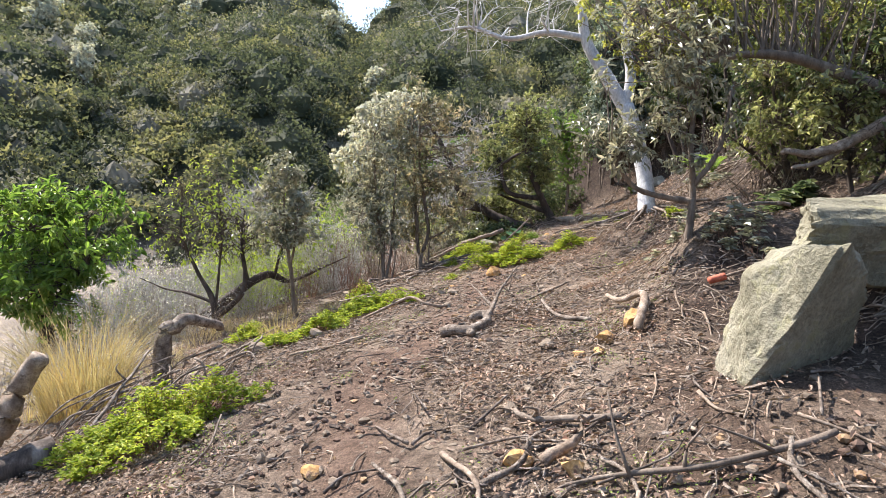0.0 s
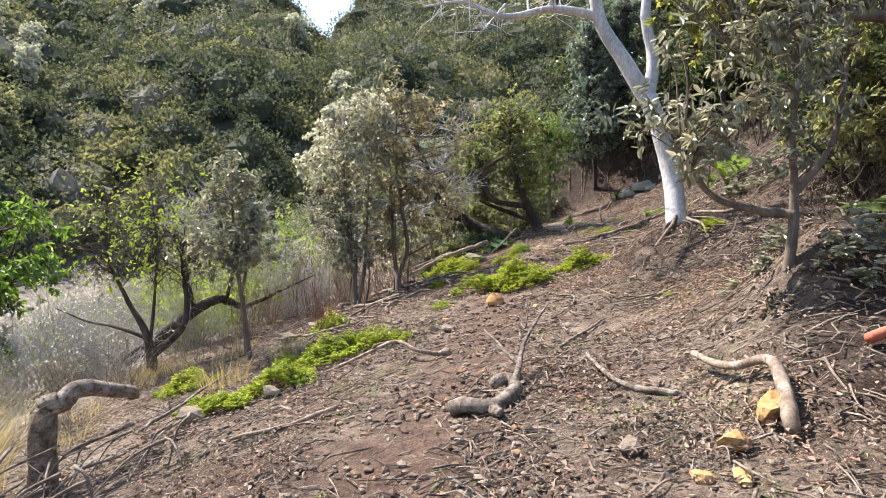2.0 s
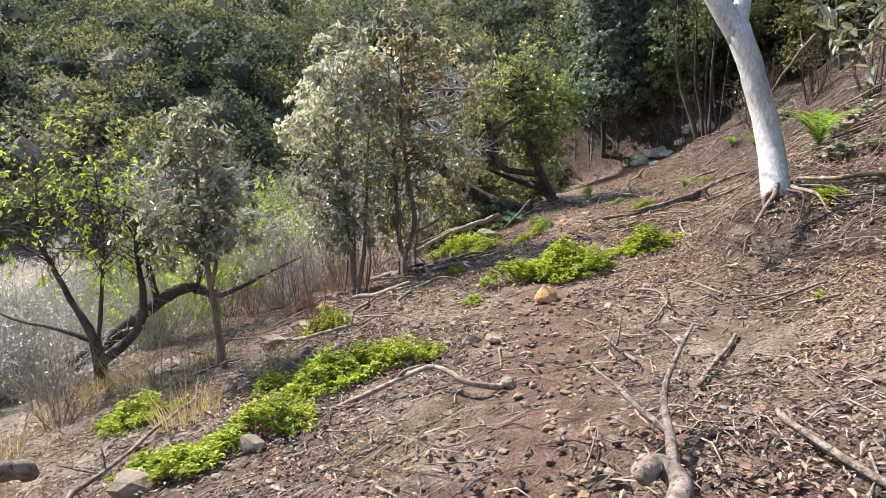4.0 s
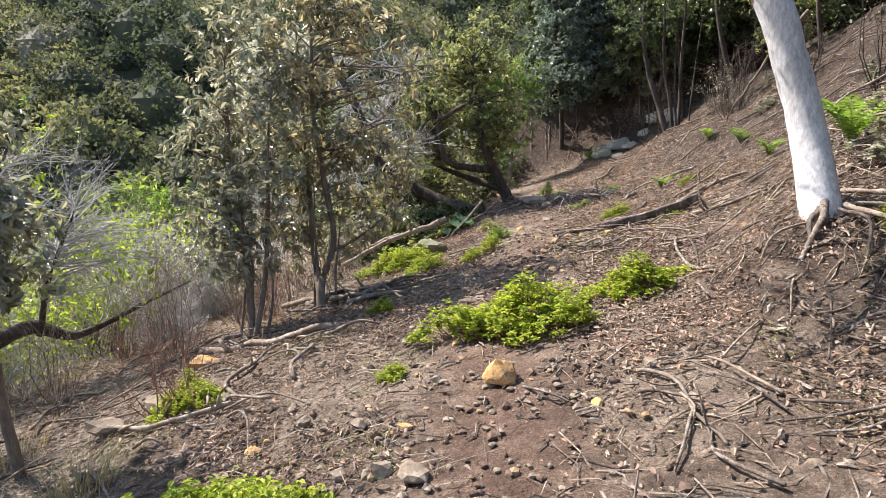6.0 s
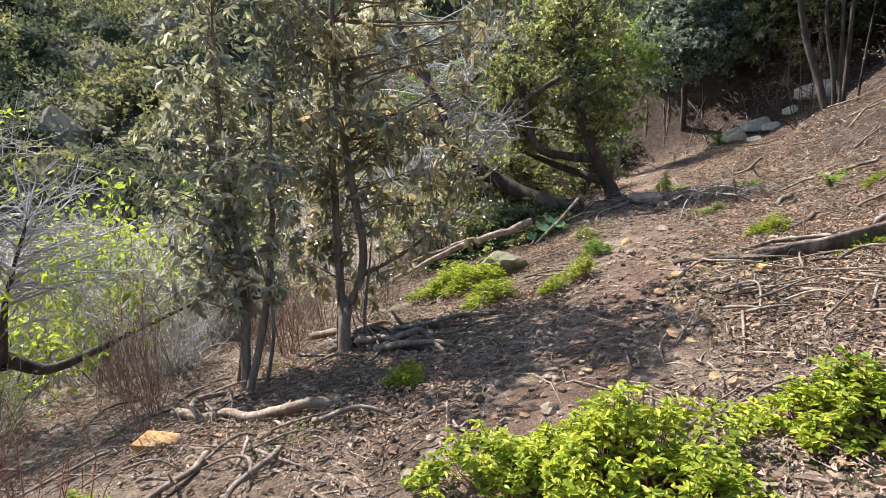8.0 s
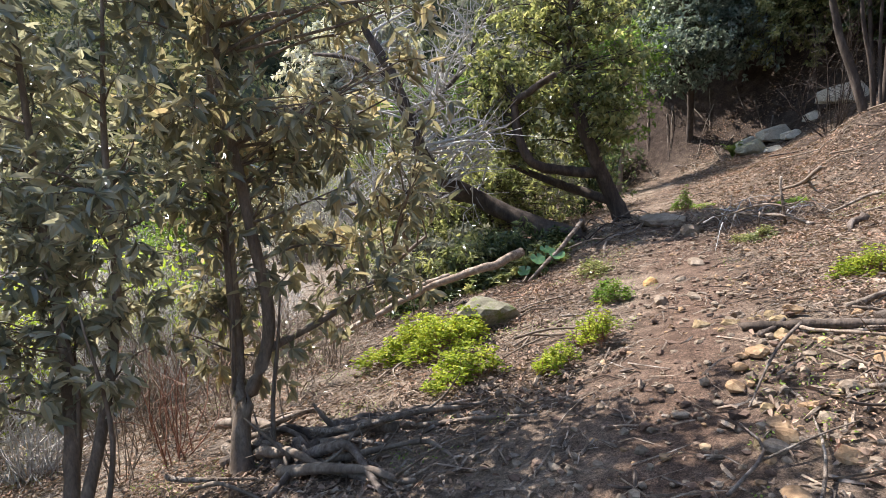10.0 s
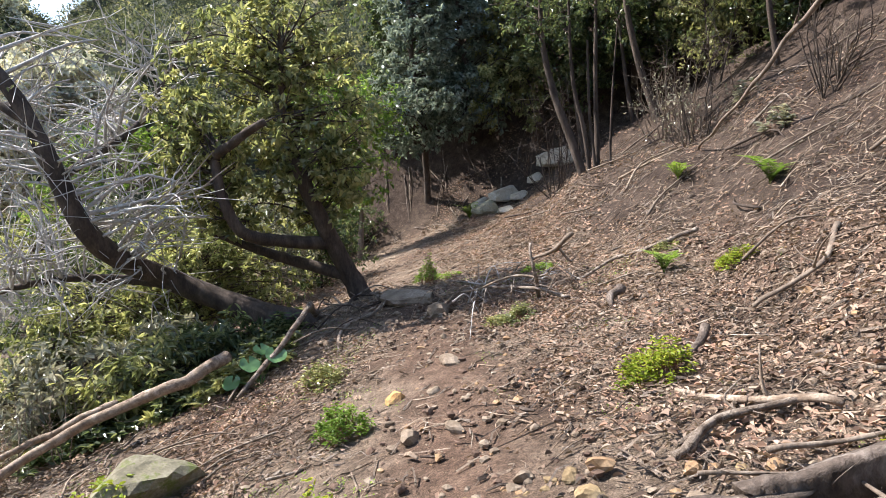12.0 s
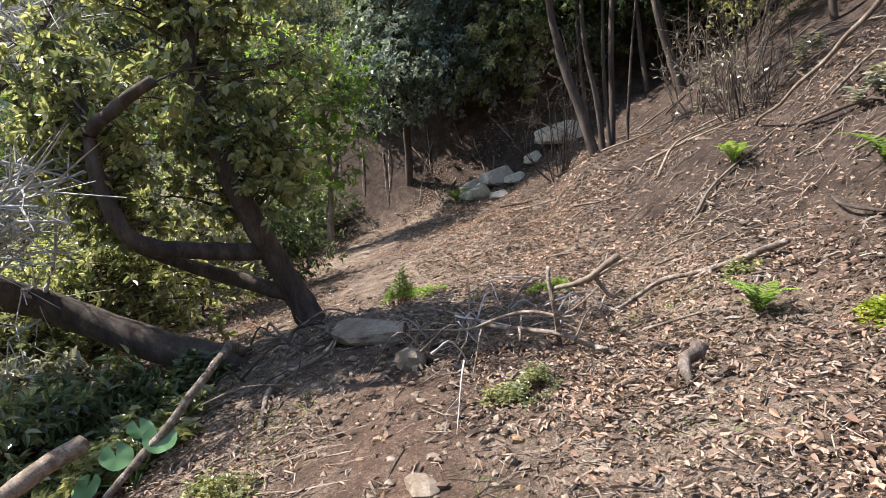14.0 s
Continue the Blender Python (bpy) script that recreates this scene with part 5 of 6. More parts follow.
# ---- dead wood ----
FB = "fallen branches"
def fallen(pts, r0, r1, mat=None, twigs=2, label="dry weathered branch lying on the slope", forks=()):
    fallen.n += 1
    return stick("fallen_branch", label, pts, r0, r1, mat or WOOD_DEAD, 300 + fallen.n, "branch", FB, 7, twigs, forks)


fallen.n = 0
hb = ground_z(-2.6, 4.35)
stick("hooked_log", "grey weathered log curving up and over like a hook", [(-2.66, 4.3, -0.1), (-2.6, 4.32, 0.3 - hb), (-2.53, 4.4, 0.39 - hb), (-2.42, 4.6, 0.42 - hb), (-2.33, 5.0, 0.27 - ground_z(-2.33, 5.0))], 0.115, 0.05, WOOD_DEAD, 71, "log", sides=10)
stick("leaning_log", "pale broken log leaning upright", [(-2.78, 2.1, -0.05), (-2.48, 2.27, 0.42), (-2.2, 2.4, 0.86)], 0.10, 0.085, WOOD_TAN, 72, "log", sides=12)
stick("dark_log", "dark rotten log lying under a bush", [(-2.8, 1.75, 0.08), (-2.42, 2.1, 0.1), (-2.15, 2.4, 0.08)], 0.12, 0.10, WOOD_ROT, 73, "log", sides=12)
stick("root_log", "gnarled root with an upright forked twig on the path", [(0.56, 4.55, 0.05), (0.72, 4.5, 0.07), (0.89, 4.5, 0.06), (0.98, 4.72, 0.09), (0.90, 4.86, 0.13), (0.82, 4.78, 0.12)], 0.06, 0.045, WOOD_DEAD, 74, "root", sides=10,
      forks=(([(0.97, 4.75, 0.06), (1.0, 5.0, 0.12), (1.02, 5.35, 0.25), (1.21, 5.6, 0.5)], 0.035, 0.008), ([(1.0, 5.1, 0.15), (0.85, 5.3, 0.25), (0.68, 5.5, 0.38)], 0.02, 0.006), ([(0.85, 4.5, 0.05), (0.92, 4.35, 0.05)], 0.05, 0.03)))
stick("arm_log", "smooth peeled branch bent like an arm", [(2.19, 4.69, 0.14), (2.29, 4.3, 0.13), (2.43, 4.08, 0.15), (2.50, 3.85, 0.1), (2.40, 3.5, 0.03)], 0.022, 0.038, WOOD_TAN, 75, "branch", sides=10)
def split_plank():
    """A split, half-rotten length of log: flat below and on one side, splintered at its ends."""
    rng = np.random.RandomState(76)
    ob = thing("split_log", "dark split log lying across the slope", "log", tuple(on(1.3, 13.0)))
    for name, pts, w, h, mat in (("timber", [(1.32, 12.79, 0.035), (1.65, 12.6, 0.045), (1.98, 12.45, 0.05)], 0.045, 0.028, WOOD_ROT), ("butt", [(1.9, 12.49, 0.06), (2.15, 12.42, 0.085), (2.6, 12.38, 0.12), (3.0, 12.4, 0.13)], 0.05, 0.06, WOOD_ROT)):
        c = curve_through([on(*p) for p in pts], 48)
        t = unit(np.gradient(c, axis=0))
        a = unit(np.cross(t, [0, 0, 1.0]))
        u = np.cross(a, t)
        prof = np.array([(-1, -0.7), (-0.2, -1), (0.9, -0.8), (1, 0.1), (0.7, 0.8), (0.1, 1), (-0.8, 0.85), (-1.05, 0.1)])
        rag = 1 + rng.normal(0, 0.045, (48, 8, 1)) + rng.normal(0, 0.26, (1, 8, 1)) + 0.09 * np.sin(np.arange(48) * 0.45)[:, None, None]
        v = c[:, None] + (a[:, None] * prof[None, :, :1] * w + u[:, None] * prof[None, :, 1:] * h) * rag
        v[0] += t[0] * rng.uniform(-0.06, 0.05, (8, 1))
        v[-1] += t[-1] * rng.uniform(-0.05, 0.1, (8, 1))
        i, k = np.meshgrid(np.arange(47), np.arange(8), indexing="ij")
        g = Geo()
        g.add(v.reshape(-1, 3), np.stack([i * 8 + k, i * 8 + (k + 1) % 8, (i + 1) * 8 + (k + 1) % 8, (i + 1) * 8 + k], -1).reshape(-1, 4))
        g.f.append(np.array([[7, 6, 5, 4, 3, 2, 1, 0], [376, 377, 378, 379, 380, 381, 382, 383]]))
        part(name, g, mat, ob, smooth=True)


split_plank()
stick("rotten_stump", "dark rotten stub of wood in the leaves", [(2.55, 14.02, 0.02), (2.66, 14.05, 0.05), (2.76, 14.12, 0.05), (2.82, 14.2, 0.11)], 0.014, 0.034, WOOD_ROT, 96, "stump", sides=9)
stick("rotten_stump", "brown rotten stub of wood in the leaves", [(2.78, 15.45, 0.02), (2.86, 15.6, 0.06), (2.98, 15.68, 0.09)], 0.02, 0.05, WOOD_ROT, 97, "stump", sides=9)
fallen([(1.33, 12.62, 0.03), (1.5, 12.78, 0.05)], 0.02, 0.014, WOOD_ROT, 0)
stick("fallen_log", "long pale fallen stem sloping down under the trees", [(-2.9, 15.6, 0.1), (-2.13, 16.0, 0.26), (-1.59, 16.2, 0.34), (-0.95, 16.25, 0.4), (-0.5, 16.7, 0.38)], 0.03, 0.058, WOOD_TAN, 77, "log", sides=10)
stick("fallen_log", "thin pale fallen stem beside another", [(-3.2, 16.1, 0.1), (-2.3, 16.3, 0.3), (-1.4, 16.4, 0.38)], 0.02, 0.036, WOOD_TAN, 78, "log", sides=8)
stick("cut_branch", "smooth grey cut branch propped on the slope", [(-0.36, 16.3, 0.05), (-0.12, 16.6, 0.22), (0.16, 17.1, 0.38), (0.22, 17.6, 0.34), (0.26, 18.1, 0.12)], 0.024, 0.038, WOOD_DEAD, 79, "branch", sides=10)
SP = [
    ([(1.52, 5.24, 0.12), (1.77, 4.59, 0.04), (2.03, 4.34, 0.04)], 0.02, 0.03), ([(-1.2, 6.46, 0.02), (-0.84, 6.4, 0.08), (-0.37, 6.4, 0.2), (-0.09, 6.22, 0.1), (0.16, 6.27, 0.04)], 0.02, 0.032),
    ([(-2.7, 5.54, 0.05), (-2.67, 6.13, 0.08), (-2.75, 7.3, 0.1)], 0.03, 0.02), ([(1.33, 8.21, 0.03), (1.49, 7.98, 0.05), (1.49, 7.57, 0.04), (1.54, 7.27, 0.02)], 0.02, 0.014),
    ([(1.5, 7.62, 0.04), (1.26, 7.12, 0.02)], 0.015, 0.01), ([(-2.9, 11.0, 0.05), (-2.02, 10.66, 0.06), (-1.42, 10.55, 0.07), (-1.19, 10.71, 0.05)], 0.06, 0.05), ([(-2.41, 10.74, 0.03), (-2.56, 10.84, 0.17), (-2.45, 11.11, 0.12)], 0.04, 0.03),
    ([(-2.66, 13.13, 0.06), (-2.17, 12.91, 0.08), (-1.52, 12.5, 0.08), (-0.78, 12.3, 0.05)], 0.06, 0.05), ([(1.86, 12.91, 0.05), (2.15, 13.06, 0.06), (2.6, 13.05, 0.05)], 0.03, 0.02),
    ([(2.18, 17.74, 0.3), (2.04, 17.15, 0.12), (1.81, 16.68, 0.02)], 0.012, 0.006), ([(2.51, 16.52, 0.05), (2.42, 16.4, 0.35), (2.43, 16.51, 0.6)], 0.03, 0.02), ([(2.43, 16.45, 0.45), (2.58, 16.25, 0.5), (2.66, 16.0, 0.66)], 0.022, 0.03),
    ([(1.83, 17.73, 0.15), (2.15, 16.9, 0.2), (2.48, 16.46, 0.15), (2.7, 16.2, 0.05)], 0.012, 0.03), ([(1.62, 17.56, 0.05), (1.98, 16.91, 0.2), (2.33, 16.68, 0.3), (2.57, 16.49, 0.2)], 0.01, 0.02),
    ([(3.1, 17.0, 0.04), (3.56, 17.0, 0.06), (3.82, 16.69, 0.06), (4.27, 16.6, 0.08)], 0.02, 0.035), ([(5.62, 18.75, 0.05), (5.5, 18.1, 0.5), (5.6, 17.5, 0.9), (5.8, 17.0, 1.3), (6.0, 16.4, 1.7)], 0.02, 0.045),
    ([(0.54, 16.7, 0.03), (0.57, 17.23, 0.06), (0.94, 17.51, 0.06), (1.07, 17.83, 0.05)], 0.03, 0.025), ([(2.27, 13.59, 0.03), (2.42, 13.23, 0.05), (2.6, 12.9, 0.06)], 0.02, 0.025),
    ([(1.96, 13.04, 0.03), (2.24, 13.1, 0.06), (2.58, 13.06, 0.05)], 0.02, 0.015), ([(1.58, 2.2, 0.06), (1.76, 2.07, 0.05), (2.2, 2.01, 0.05)], 0.022, 0.03), ([(0.86, 1.63, 0.05), (1.08, 1.38, 0.05), (1.2, 1.15, 0.04)], 0.016, 0.022),
    ([(1.24, 1.69, 0.06), (1.45, 1.4, 0.08), (1.53, 1.2, 0.03)], 0.022, 0.018), ([(1.52, 1.35, 0.05), (1.69, 1.49, 0.08), (1.73, 1.64, 0.14)], 0.026, 0.02), ([(1.92, 1.34, 0.04), (2.17, 1.36, 0.05), (2.65, 1.36, 0.05), (3.09, 1.51, 0.06)], 0.014, 0.022),
    ([(2.07, 1.59, 0.05), (2.2, 1.43, 0.05), (2.26, 1.15, 0.04)], 0.016, 0.012), ([(1.8, 1.55, 0.05), (1.96, 1.63, 0.12), (2.04, 1.68, 0.22)], 0.045, 0.02), ([(2.9, 1.47, 0.06), (2.86, 1.27, 0.05), (2.95, 1.05, 0.05)], 0.02, 0.016),
    ([(-0.42, 1.75, 0.04), (-0.43, 2.0, 0.06), (-0.6, 2.4, 0.12)], 0.014, 0.01), ([(1.9, 7.24, 0.03), (2.14, 7.23, 0.04), (2.4, 7.31, 0.05), (2.6, 7.27, 0.05)], 0.01, 0.016), ([(3.3, 9.8, 0.06), (3.58, 9.52, 0.06), (3.9, 9.2, 0.05)], 0.03, 0.035),
    ([(2.32, 10.87, 0.05), (2.15, 10.01, 0.05), (2.2, 9.44, 0.03)], 0.018, 0.024), ([(0.92, 7.02, 0.03), (0.98, 6.69, 0.04), (1.06, 6.4, 0.03)], 0.012, 0.02),
    ([(1.75, 6.61, 0.05), (1.5, 6.18, 0.05), (1.33, 5.85, 0.04)], 0.016, 0.025), ([(-1.2, 4.6, 0.05), (-0.75, 4.75, 0.05), (-0.45, 4.95, 0.05)], 0.02, 0.03), ([(-2.1, 2.7, 0.08), (-2.2, 3.2, 0.3), (-2.35, 3.8, 0.55)], 0.025, 0.02),
    ([(-1.9, 10.1, 0.03), (-1.75, 9.7, 0.08), (-1.85, 9.35, 0.06), (-1.6, 9.0, 0.04)], 0.03, 0.025), ([(-1.3, 10.0, 0.03), (-1.2, 9.75, 0.1), (-1.3, 9.5, 0.06), (-1.2, 9.2, 0.03)], 0.025, 0.03), ([(-2.9, 9.0, 0.06), (-2.2, 8.8, 0.06), (-1.6, 8.9, 0.05)], 0.03, 0.03),
    ([(3.9, 13.2, 0.05), (3.4, 13.0, 0.08), (2.9, 12.9, 0.06)], 0.03, 0.04), ([(3.5, 10.6, 0.06), (3.1, 11.2, 0.06), (2.8, 11.9, 0.05)], 0.02, 0.03), ([(4.4, 12.6, 0.05), (5.2, 12.6, 0.1), (6.2, 12.2, 0.2)], 0.03, 0.05), ([(4.2, 9.2, 0.1), (5.2, 9.6, 0.3), (6.0, 9.8, 0.6)], 0.02, 0.04),
    ([(5.0, 14.5, 0.05), (5.6, 14.0, 0.25), (6.4, 13.4, 0.3)], 0.02, 0.03), ([(4.1, 14.6, 0.04), (3.7, 14.3, 0.06), (3.3, 14.4, 0.06)], 0.03, 0.02), ([(2.2, 11.0, 0.03), (2.6, 10.7, 0.05), (3.0, 10.8, 0.04)], 0.012, 0.02), ([(1.0, 10.6, 0.02), (1.0, 10.9, 0.04), (1.1, 11.2, 0.03)], 0.012, 0.01),
    ([(3.1, 6.2, 0.06), (3.6, 6.0, 0.1), (4.2, 6.2, 0.1)], 0.02, 0.03), ([(4.9, 6.3, 0.4), (5.4, 6.1, 0.5), (6.2, 6.2, 0.5)], 0.05, 0.09), ([(3.4, 4.3, 0.05), (3.8, 4.5, 0.08), (4.4, 4.9, 0.1)], 0.02, 0.03),
]
for k, (pts, a, b) in enumerate(SP):
    fallen(pts, a * 0.72, b * 0.72, (WOOD_DEAD, WOOD_TAN, WOOD_DEAD, BARK_GREY)[k % 4], k % 4)
# a heap of brushwood beside the hooked log
rs = np.random.RandomState(17)
for k in range(46):
    a = np.array([rs.uniform(-2.6, -1.5), rs.uniform(2.9, 4.9)])
    d = np.array([-0.4, -0.9]) * rs.uniform(0.3, 0.8) + rs.normal(0, 0.22, 2)
    h = rs.uniform(0.05, 0.4)
    fallen([(*a, h), (*(a + d * 0.5), h * 0.7 + 0.05), (*(a + d), 0.05)], rs.uniform(0.006, 0.016), 0.005, WOOD_DEAD if k % 3 else BARK_GREY, 1, "thin dry stick in a heap of brushwood")
for k in range(30):
    a = np.array([rs.uniform(1.6, 3.0), rs.uniform(16.0, 18.2)])
    ang = rs.uniform(0, 6.28)
    d = np.array([math.cos(ang), math.sin(ang)]) * rs.uniform(0.25, 0.7)
    fallen([(*a, rs.uniform(0.02, 0.25)), (*(a + d * 0.5), rs.uniform(0.05, 0.3)), (*(a + d), 0.02)], rs.uniform(0.005, 0.012), 0.003, TWIG_PALE if k % 2 else WOOD_DEAD, 2, "thin pale twig in a tangle on the path")
# heaps and tangles of dead sticks
LOOSE = {}


def strew(n, x0, x1, y0, y1, ln, rr, hi, aim, label, mats, seed, turn=0.7):
    rs = np.random.RandomState(seed)
    for k in range(n):
        a = np.array([rs.uniform(x0, x1), rs.uniform(y0, y1)])
        ang = aim + rs.normal(0, turn)
        d = np.array([math.cos(ang), math.sin(ang)]) * rs.uniform(*ln)
        b = rs.normal(0, 0.10, 2) * np.linalg.norm(d)
        r = rs.uniform(*rr)
        if seed > 503:
            g = LOOSE.setdefault(mats[k % len(mats)].name, Geo())
            q = np.vstack([a, a + d * 0.5 + b, a + d])
            tube(g, np.c_[q, land(q[:, 0], q[:, 1]) + (rs.uniform(0.01, hi), rs.uniform(0.02, hi), 0.015)], [r, r * 0.75, r * 0.45], 5, 7, rs, 0.06)
            continue
        fallen([(*a, rs.uniform(0.01, hi)), (*(a + d * 0.5 + b), rs.uniform(0.02, hi)), (*(a + d), 0.015)], r, r * 0.45, mats[k % len(mats)], k % 3, label)


strew(26, -2.3, -0.9, 11.85, 12.6, (0.4, 1.1), (0.014, 0.042), 0.16, -0.25, "dead stick in a heap at the foot of a tree", (WOOD_ROT, WOOD_DEAD, BARK_GREY), 501, 0.5)
strew(60, 1.4, 3.6, 11.2, 12.7, (0.3, 0.95), (0.004, 0.014), 0.12, -0.3, "dry stick in a tangle beside a split log", (WOOD_TAN, WOOD_DEAD, BARK_GREY, WOOD_ROT), 502)
strew(70, -3.9, -1.2, 8.2, 11.4, (0.25, 0.9), (0.005, 0.018), 0.14, 0.4, "dry stick below the path", (WOOD_DEAD, WOOD_TAN, BARK_GREY, WOOD_ROT), 503, 1.2)
strew(40, 1.2, 3.2, 5.6, 8.2, (0.2, 0.7), (0.004, 0.012), 0.06, 0.5, "dry stick on the leafy slope", (WOOD_TAN, WOOD_DEAD, WOOD_ROT), 504, 1.3)
strew(34, 0.6, 3.2, 0.9, 2.4, (0.2, 0.6), (0.004, 0.013), 0.07, 0.2, "dry stick near the boulder", (WOOD_DEAD, WOOD_TAN, WOOD_ROT), 505, 1.2)
strew(46, -1.8, 0.3, 12.9, 16.2, (0.2, 0.8), (0.004, 0.014), 0.1, 0.8, "dry stick below the path", (WOOD_DEAD, WOOD_TAN, BARK_GREY), 506, 1.0)
strew(40, 3.0, 6.5, 9.5, 16.5, (0.3, 1.0), (0.005, 0.016), 0.12, -0.3, "dry stick on the upper slope", (WOOD_DEAD, BARK_GREY, WOOD_TAN), 507, 1.0)
strew(110, 3.6, 8.5, 9.0, 23.5, (0.3, 1.3), (0.006, 0.022), 0.16, -0.6, "dry stick on the upper slope", (WOOD_DEAD, BARK_DARK, BARK_GREY, WOOD_TAN), 510, 0.9)
strew(60, 0.5, 3.8, 8.0, 11.5, (0.2, 0.8), (0.004, 0.012), 0.08, 0.3, "dry stick near the pale tree", (WOOD_TAN, WOOD_DEAD, WOOD_ROT), 511, 1.2)
strew(60, -1.6, 2.6, 2.2, 6.5, (0.12, 0.5), (0.003, 0.009), 0.05, 0.3, "dry stick beside the path", (WOOD_TAN, WOOD_DEAD, BARK_GREY), 512, 1.3)
strew(50, 2.0, 5.0, 17.0, 25.0, (0.2, 0.8), (0.004, 0.014), 0.1, 0.3, "dry stick on the way to the hollow", (WOOD_TAN, WOOD_DEAD, BARK_GREY), 513, 1.0)
strew(24, -0.2, 1.1, 17.2, 18.9, (0.25, 0.7), (0.006, 0.02), 0.2, 0.6, "dark root or stick at the foot of the leaning trees", (BARK_DARK, WOOD_DEAD, BARK_GREY), 508, 1.0)
strew(30, 2.0, 3.0, 2.9, 4.2, (0.12, 0.4), (0.004, 0.012), 0.08, -1.2, "broken dry stick beside ochre stones", (WOOD_TAN, WOOD_DEAD), 509, 0.7)
for nm, g in LOOSE.items():
    single("stick_litter", g, bpy.data.materials[nm], "dry broken sticks strewn over the slope", "sticks", kind="stuff")
rs = np.random.RandomState(61)
for k in range(130):
    X, Y = 1.05 + abs(rs.normal(0, 0.6)), rs.uniform(9.9, 13.2)
    sz = 0.04 + 0.10 * rs.uniform() ** 1.7
    rock("rubble_stone", "broken yellowish brown stone in rubble beside a split log", X, Y, (sz, sz * 0.8, sz * 0.6), (STONE_BROWN, STONE_GREY, STONE_OCHRE)[k % 3], 520 + k, 2, k * 71, 0.2, 0.05, "rubble stones")
for k in range(40):
    X, Y = rs.uniform(-1.6, 0.4), rs.uniform(7.4, 10.6)
    sz = 0.04 + 0.1 * rs.uniform() ** 2
    rock("rubble_stone", "small reddish brown stone beside the path", X, Y, (sz, sz * 0.8, sz * 0.6), STONE_GREY if k % 4 else STONE_ORANGE, 600 + k, 2, k * 71, 0.2, 0.05, "rubble stones")

# stick with a red painted end
st = thing("marker_stake", "wooden stake with a red end lying on the slope", "stake", tuple(on(3.05, 4.25, 0.06)))
g = Geo()
tube(g, [on(3.16, 4.27, 0.06), on(3.75, 4.55, 0.08)], [0.014, 0.012], 8, 8)
part("shaft", g, WOOD_TAN, st, smooth=True)
g = Geo()
tube(g, [on(3.03, 4.21, 0.05), on(3.16, 4.27, 0.06)], [0.032, 0.034], 12, 6)
part("red_end", g, CLAY_RED, st, "red painted end", smooth=True)

# ---- small plants ----
tuft("dry_grass", "tall tuft of dry straw-coloured grass", -3.35, 3.95, 1.3, 0.9, 900, 81, L_STRAW)
tuft("dry_grass", "small tuft of dry grass below the path", -2.3, 8.0, 0.4, 0.5, 120, 82, L_STRAW)
tuft("dry_grass", "thin tuft of dry grass", -2.6, 6.9, 0.5, 0.6, 120, 83, L_STRAW)
fern("fern", "bright green fern at the foot of the bank", 3.75, 25.6, 0.6, 84)
fern("fern", "small bright fern on the leafy slope", 3.5, 15.9, 0.3, 85)
fern("fern", "yellow-green fern high on the slope", 5.1, 16.6, 0.5, 86)
fern("fern", "bright green fern on the slope", 4.6, 14.2, 0.4, 87)
fern("fern", "green fern on the slope", 5.1, 18.4, 0.35, 88)
fern("fern", "green fern behind the pale tree", 4.0, 11.0, 0.75, 89)
fern("fern", "green fern behind the pale tree", 4.4, 11.9, 0.6, 90)
fern("fern", "small lime sprout on the slope", 2.42, 6.95, 0.14, 91, L_LIME, 7)
for k, (X, Y, sx, sz, mt) in enumerate(((2.3, 13.9, 0.42, 0.24, L_LIME), (2.1, 16.0, 0.4, 0.2, L_GLOSS), (0.4, 13.3, 0.35, 0.3, L_LIME), (0.15, 12.9, 0.3, 0.22, L_LIME), (0.55, 14.6, 0.35, 0.25, L_FERN), (3.77, 15.3, 0.3, 0.14, L_LIME),
                                          (-0.75, 10.9, 0.3, 0.2, L_LIME), (-0.3, 8.8, 0.18, 0.12, L_LIME), (3.0, 17.9, 0.4, 0.1, L_FERN), (1.9, 19.0, 0.5, 0.08, L_FERN),
                                          (3.3, 9.0, 0.3, 0.12, L_LIME), (2.6, 12.4, 0.4, 0.1, L_LIME), (3.9, 16.6, 0.25, 0.12, L_GLOSS), (1.7, 18.6, 0.3, 0.35, L_FERN), (0.4, 15.9, 0.4, 0.2, L_GLOSS), (-2.0, 7.3, 0.4, 0.15, L_LIME))):
    low_bush("low_plant", "small green plant growing in the litter", X, Y, (sx, sx * 0.9, sz), 400 + k, mt, 0.028, int(60 * sx / 0.3), "small plants")
# dark undergrowth below the fallen stem
rs = np.random.RandomState(33)
for k in range(22):
    X, Y = rs.uniform(-2.4, 0.0), rs.uniform(16.6, 18.2)
    if X > -0.5 + 0.4 * (Y - 16.6):
        X -= 0.8
    s = rs.uniform(0.5, 0.85)
    low_bush("undergrowth", "dark green long-leaved undergrowth below the path", X, Y, (s, s * 0.9, rs.uniform(0.2, 0.34)), 430 + k, L_GLOSS if k % 3 else L_DARK, 0.085, 60, "undergrowth")
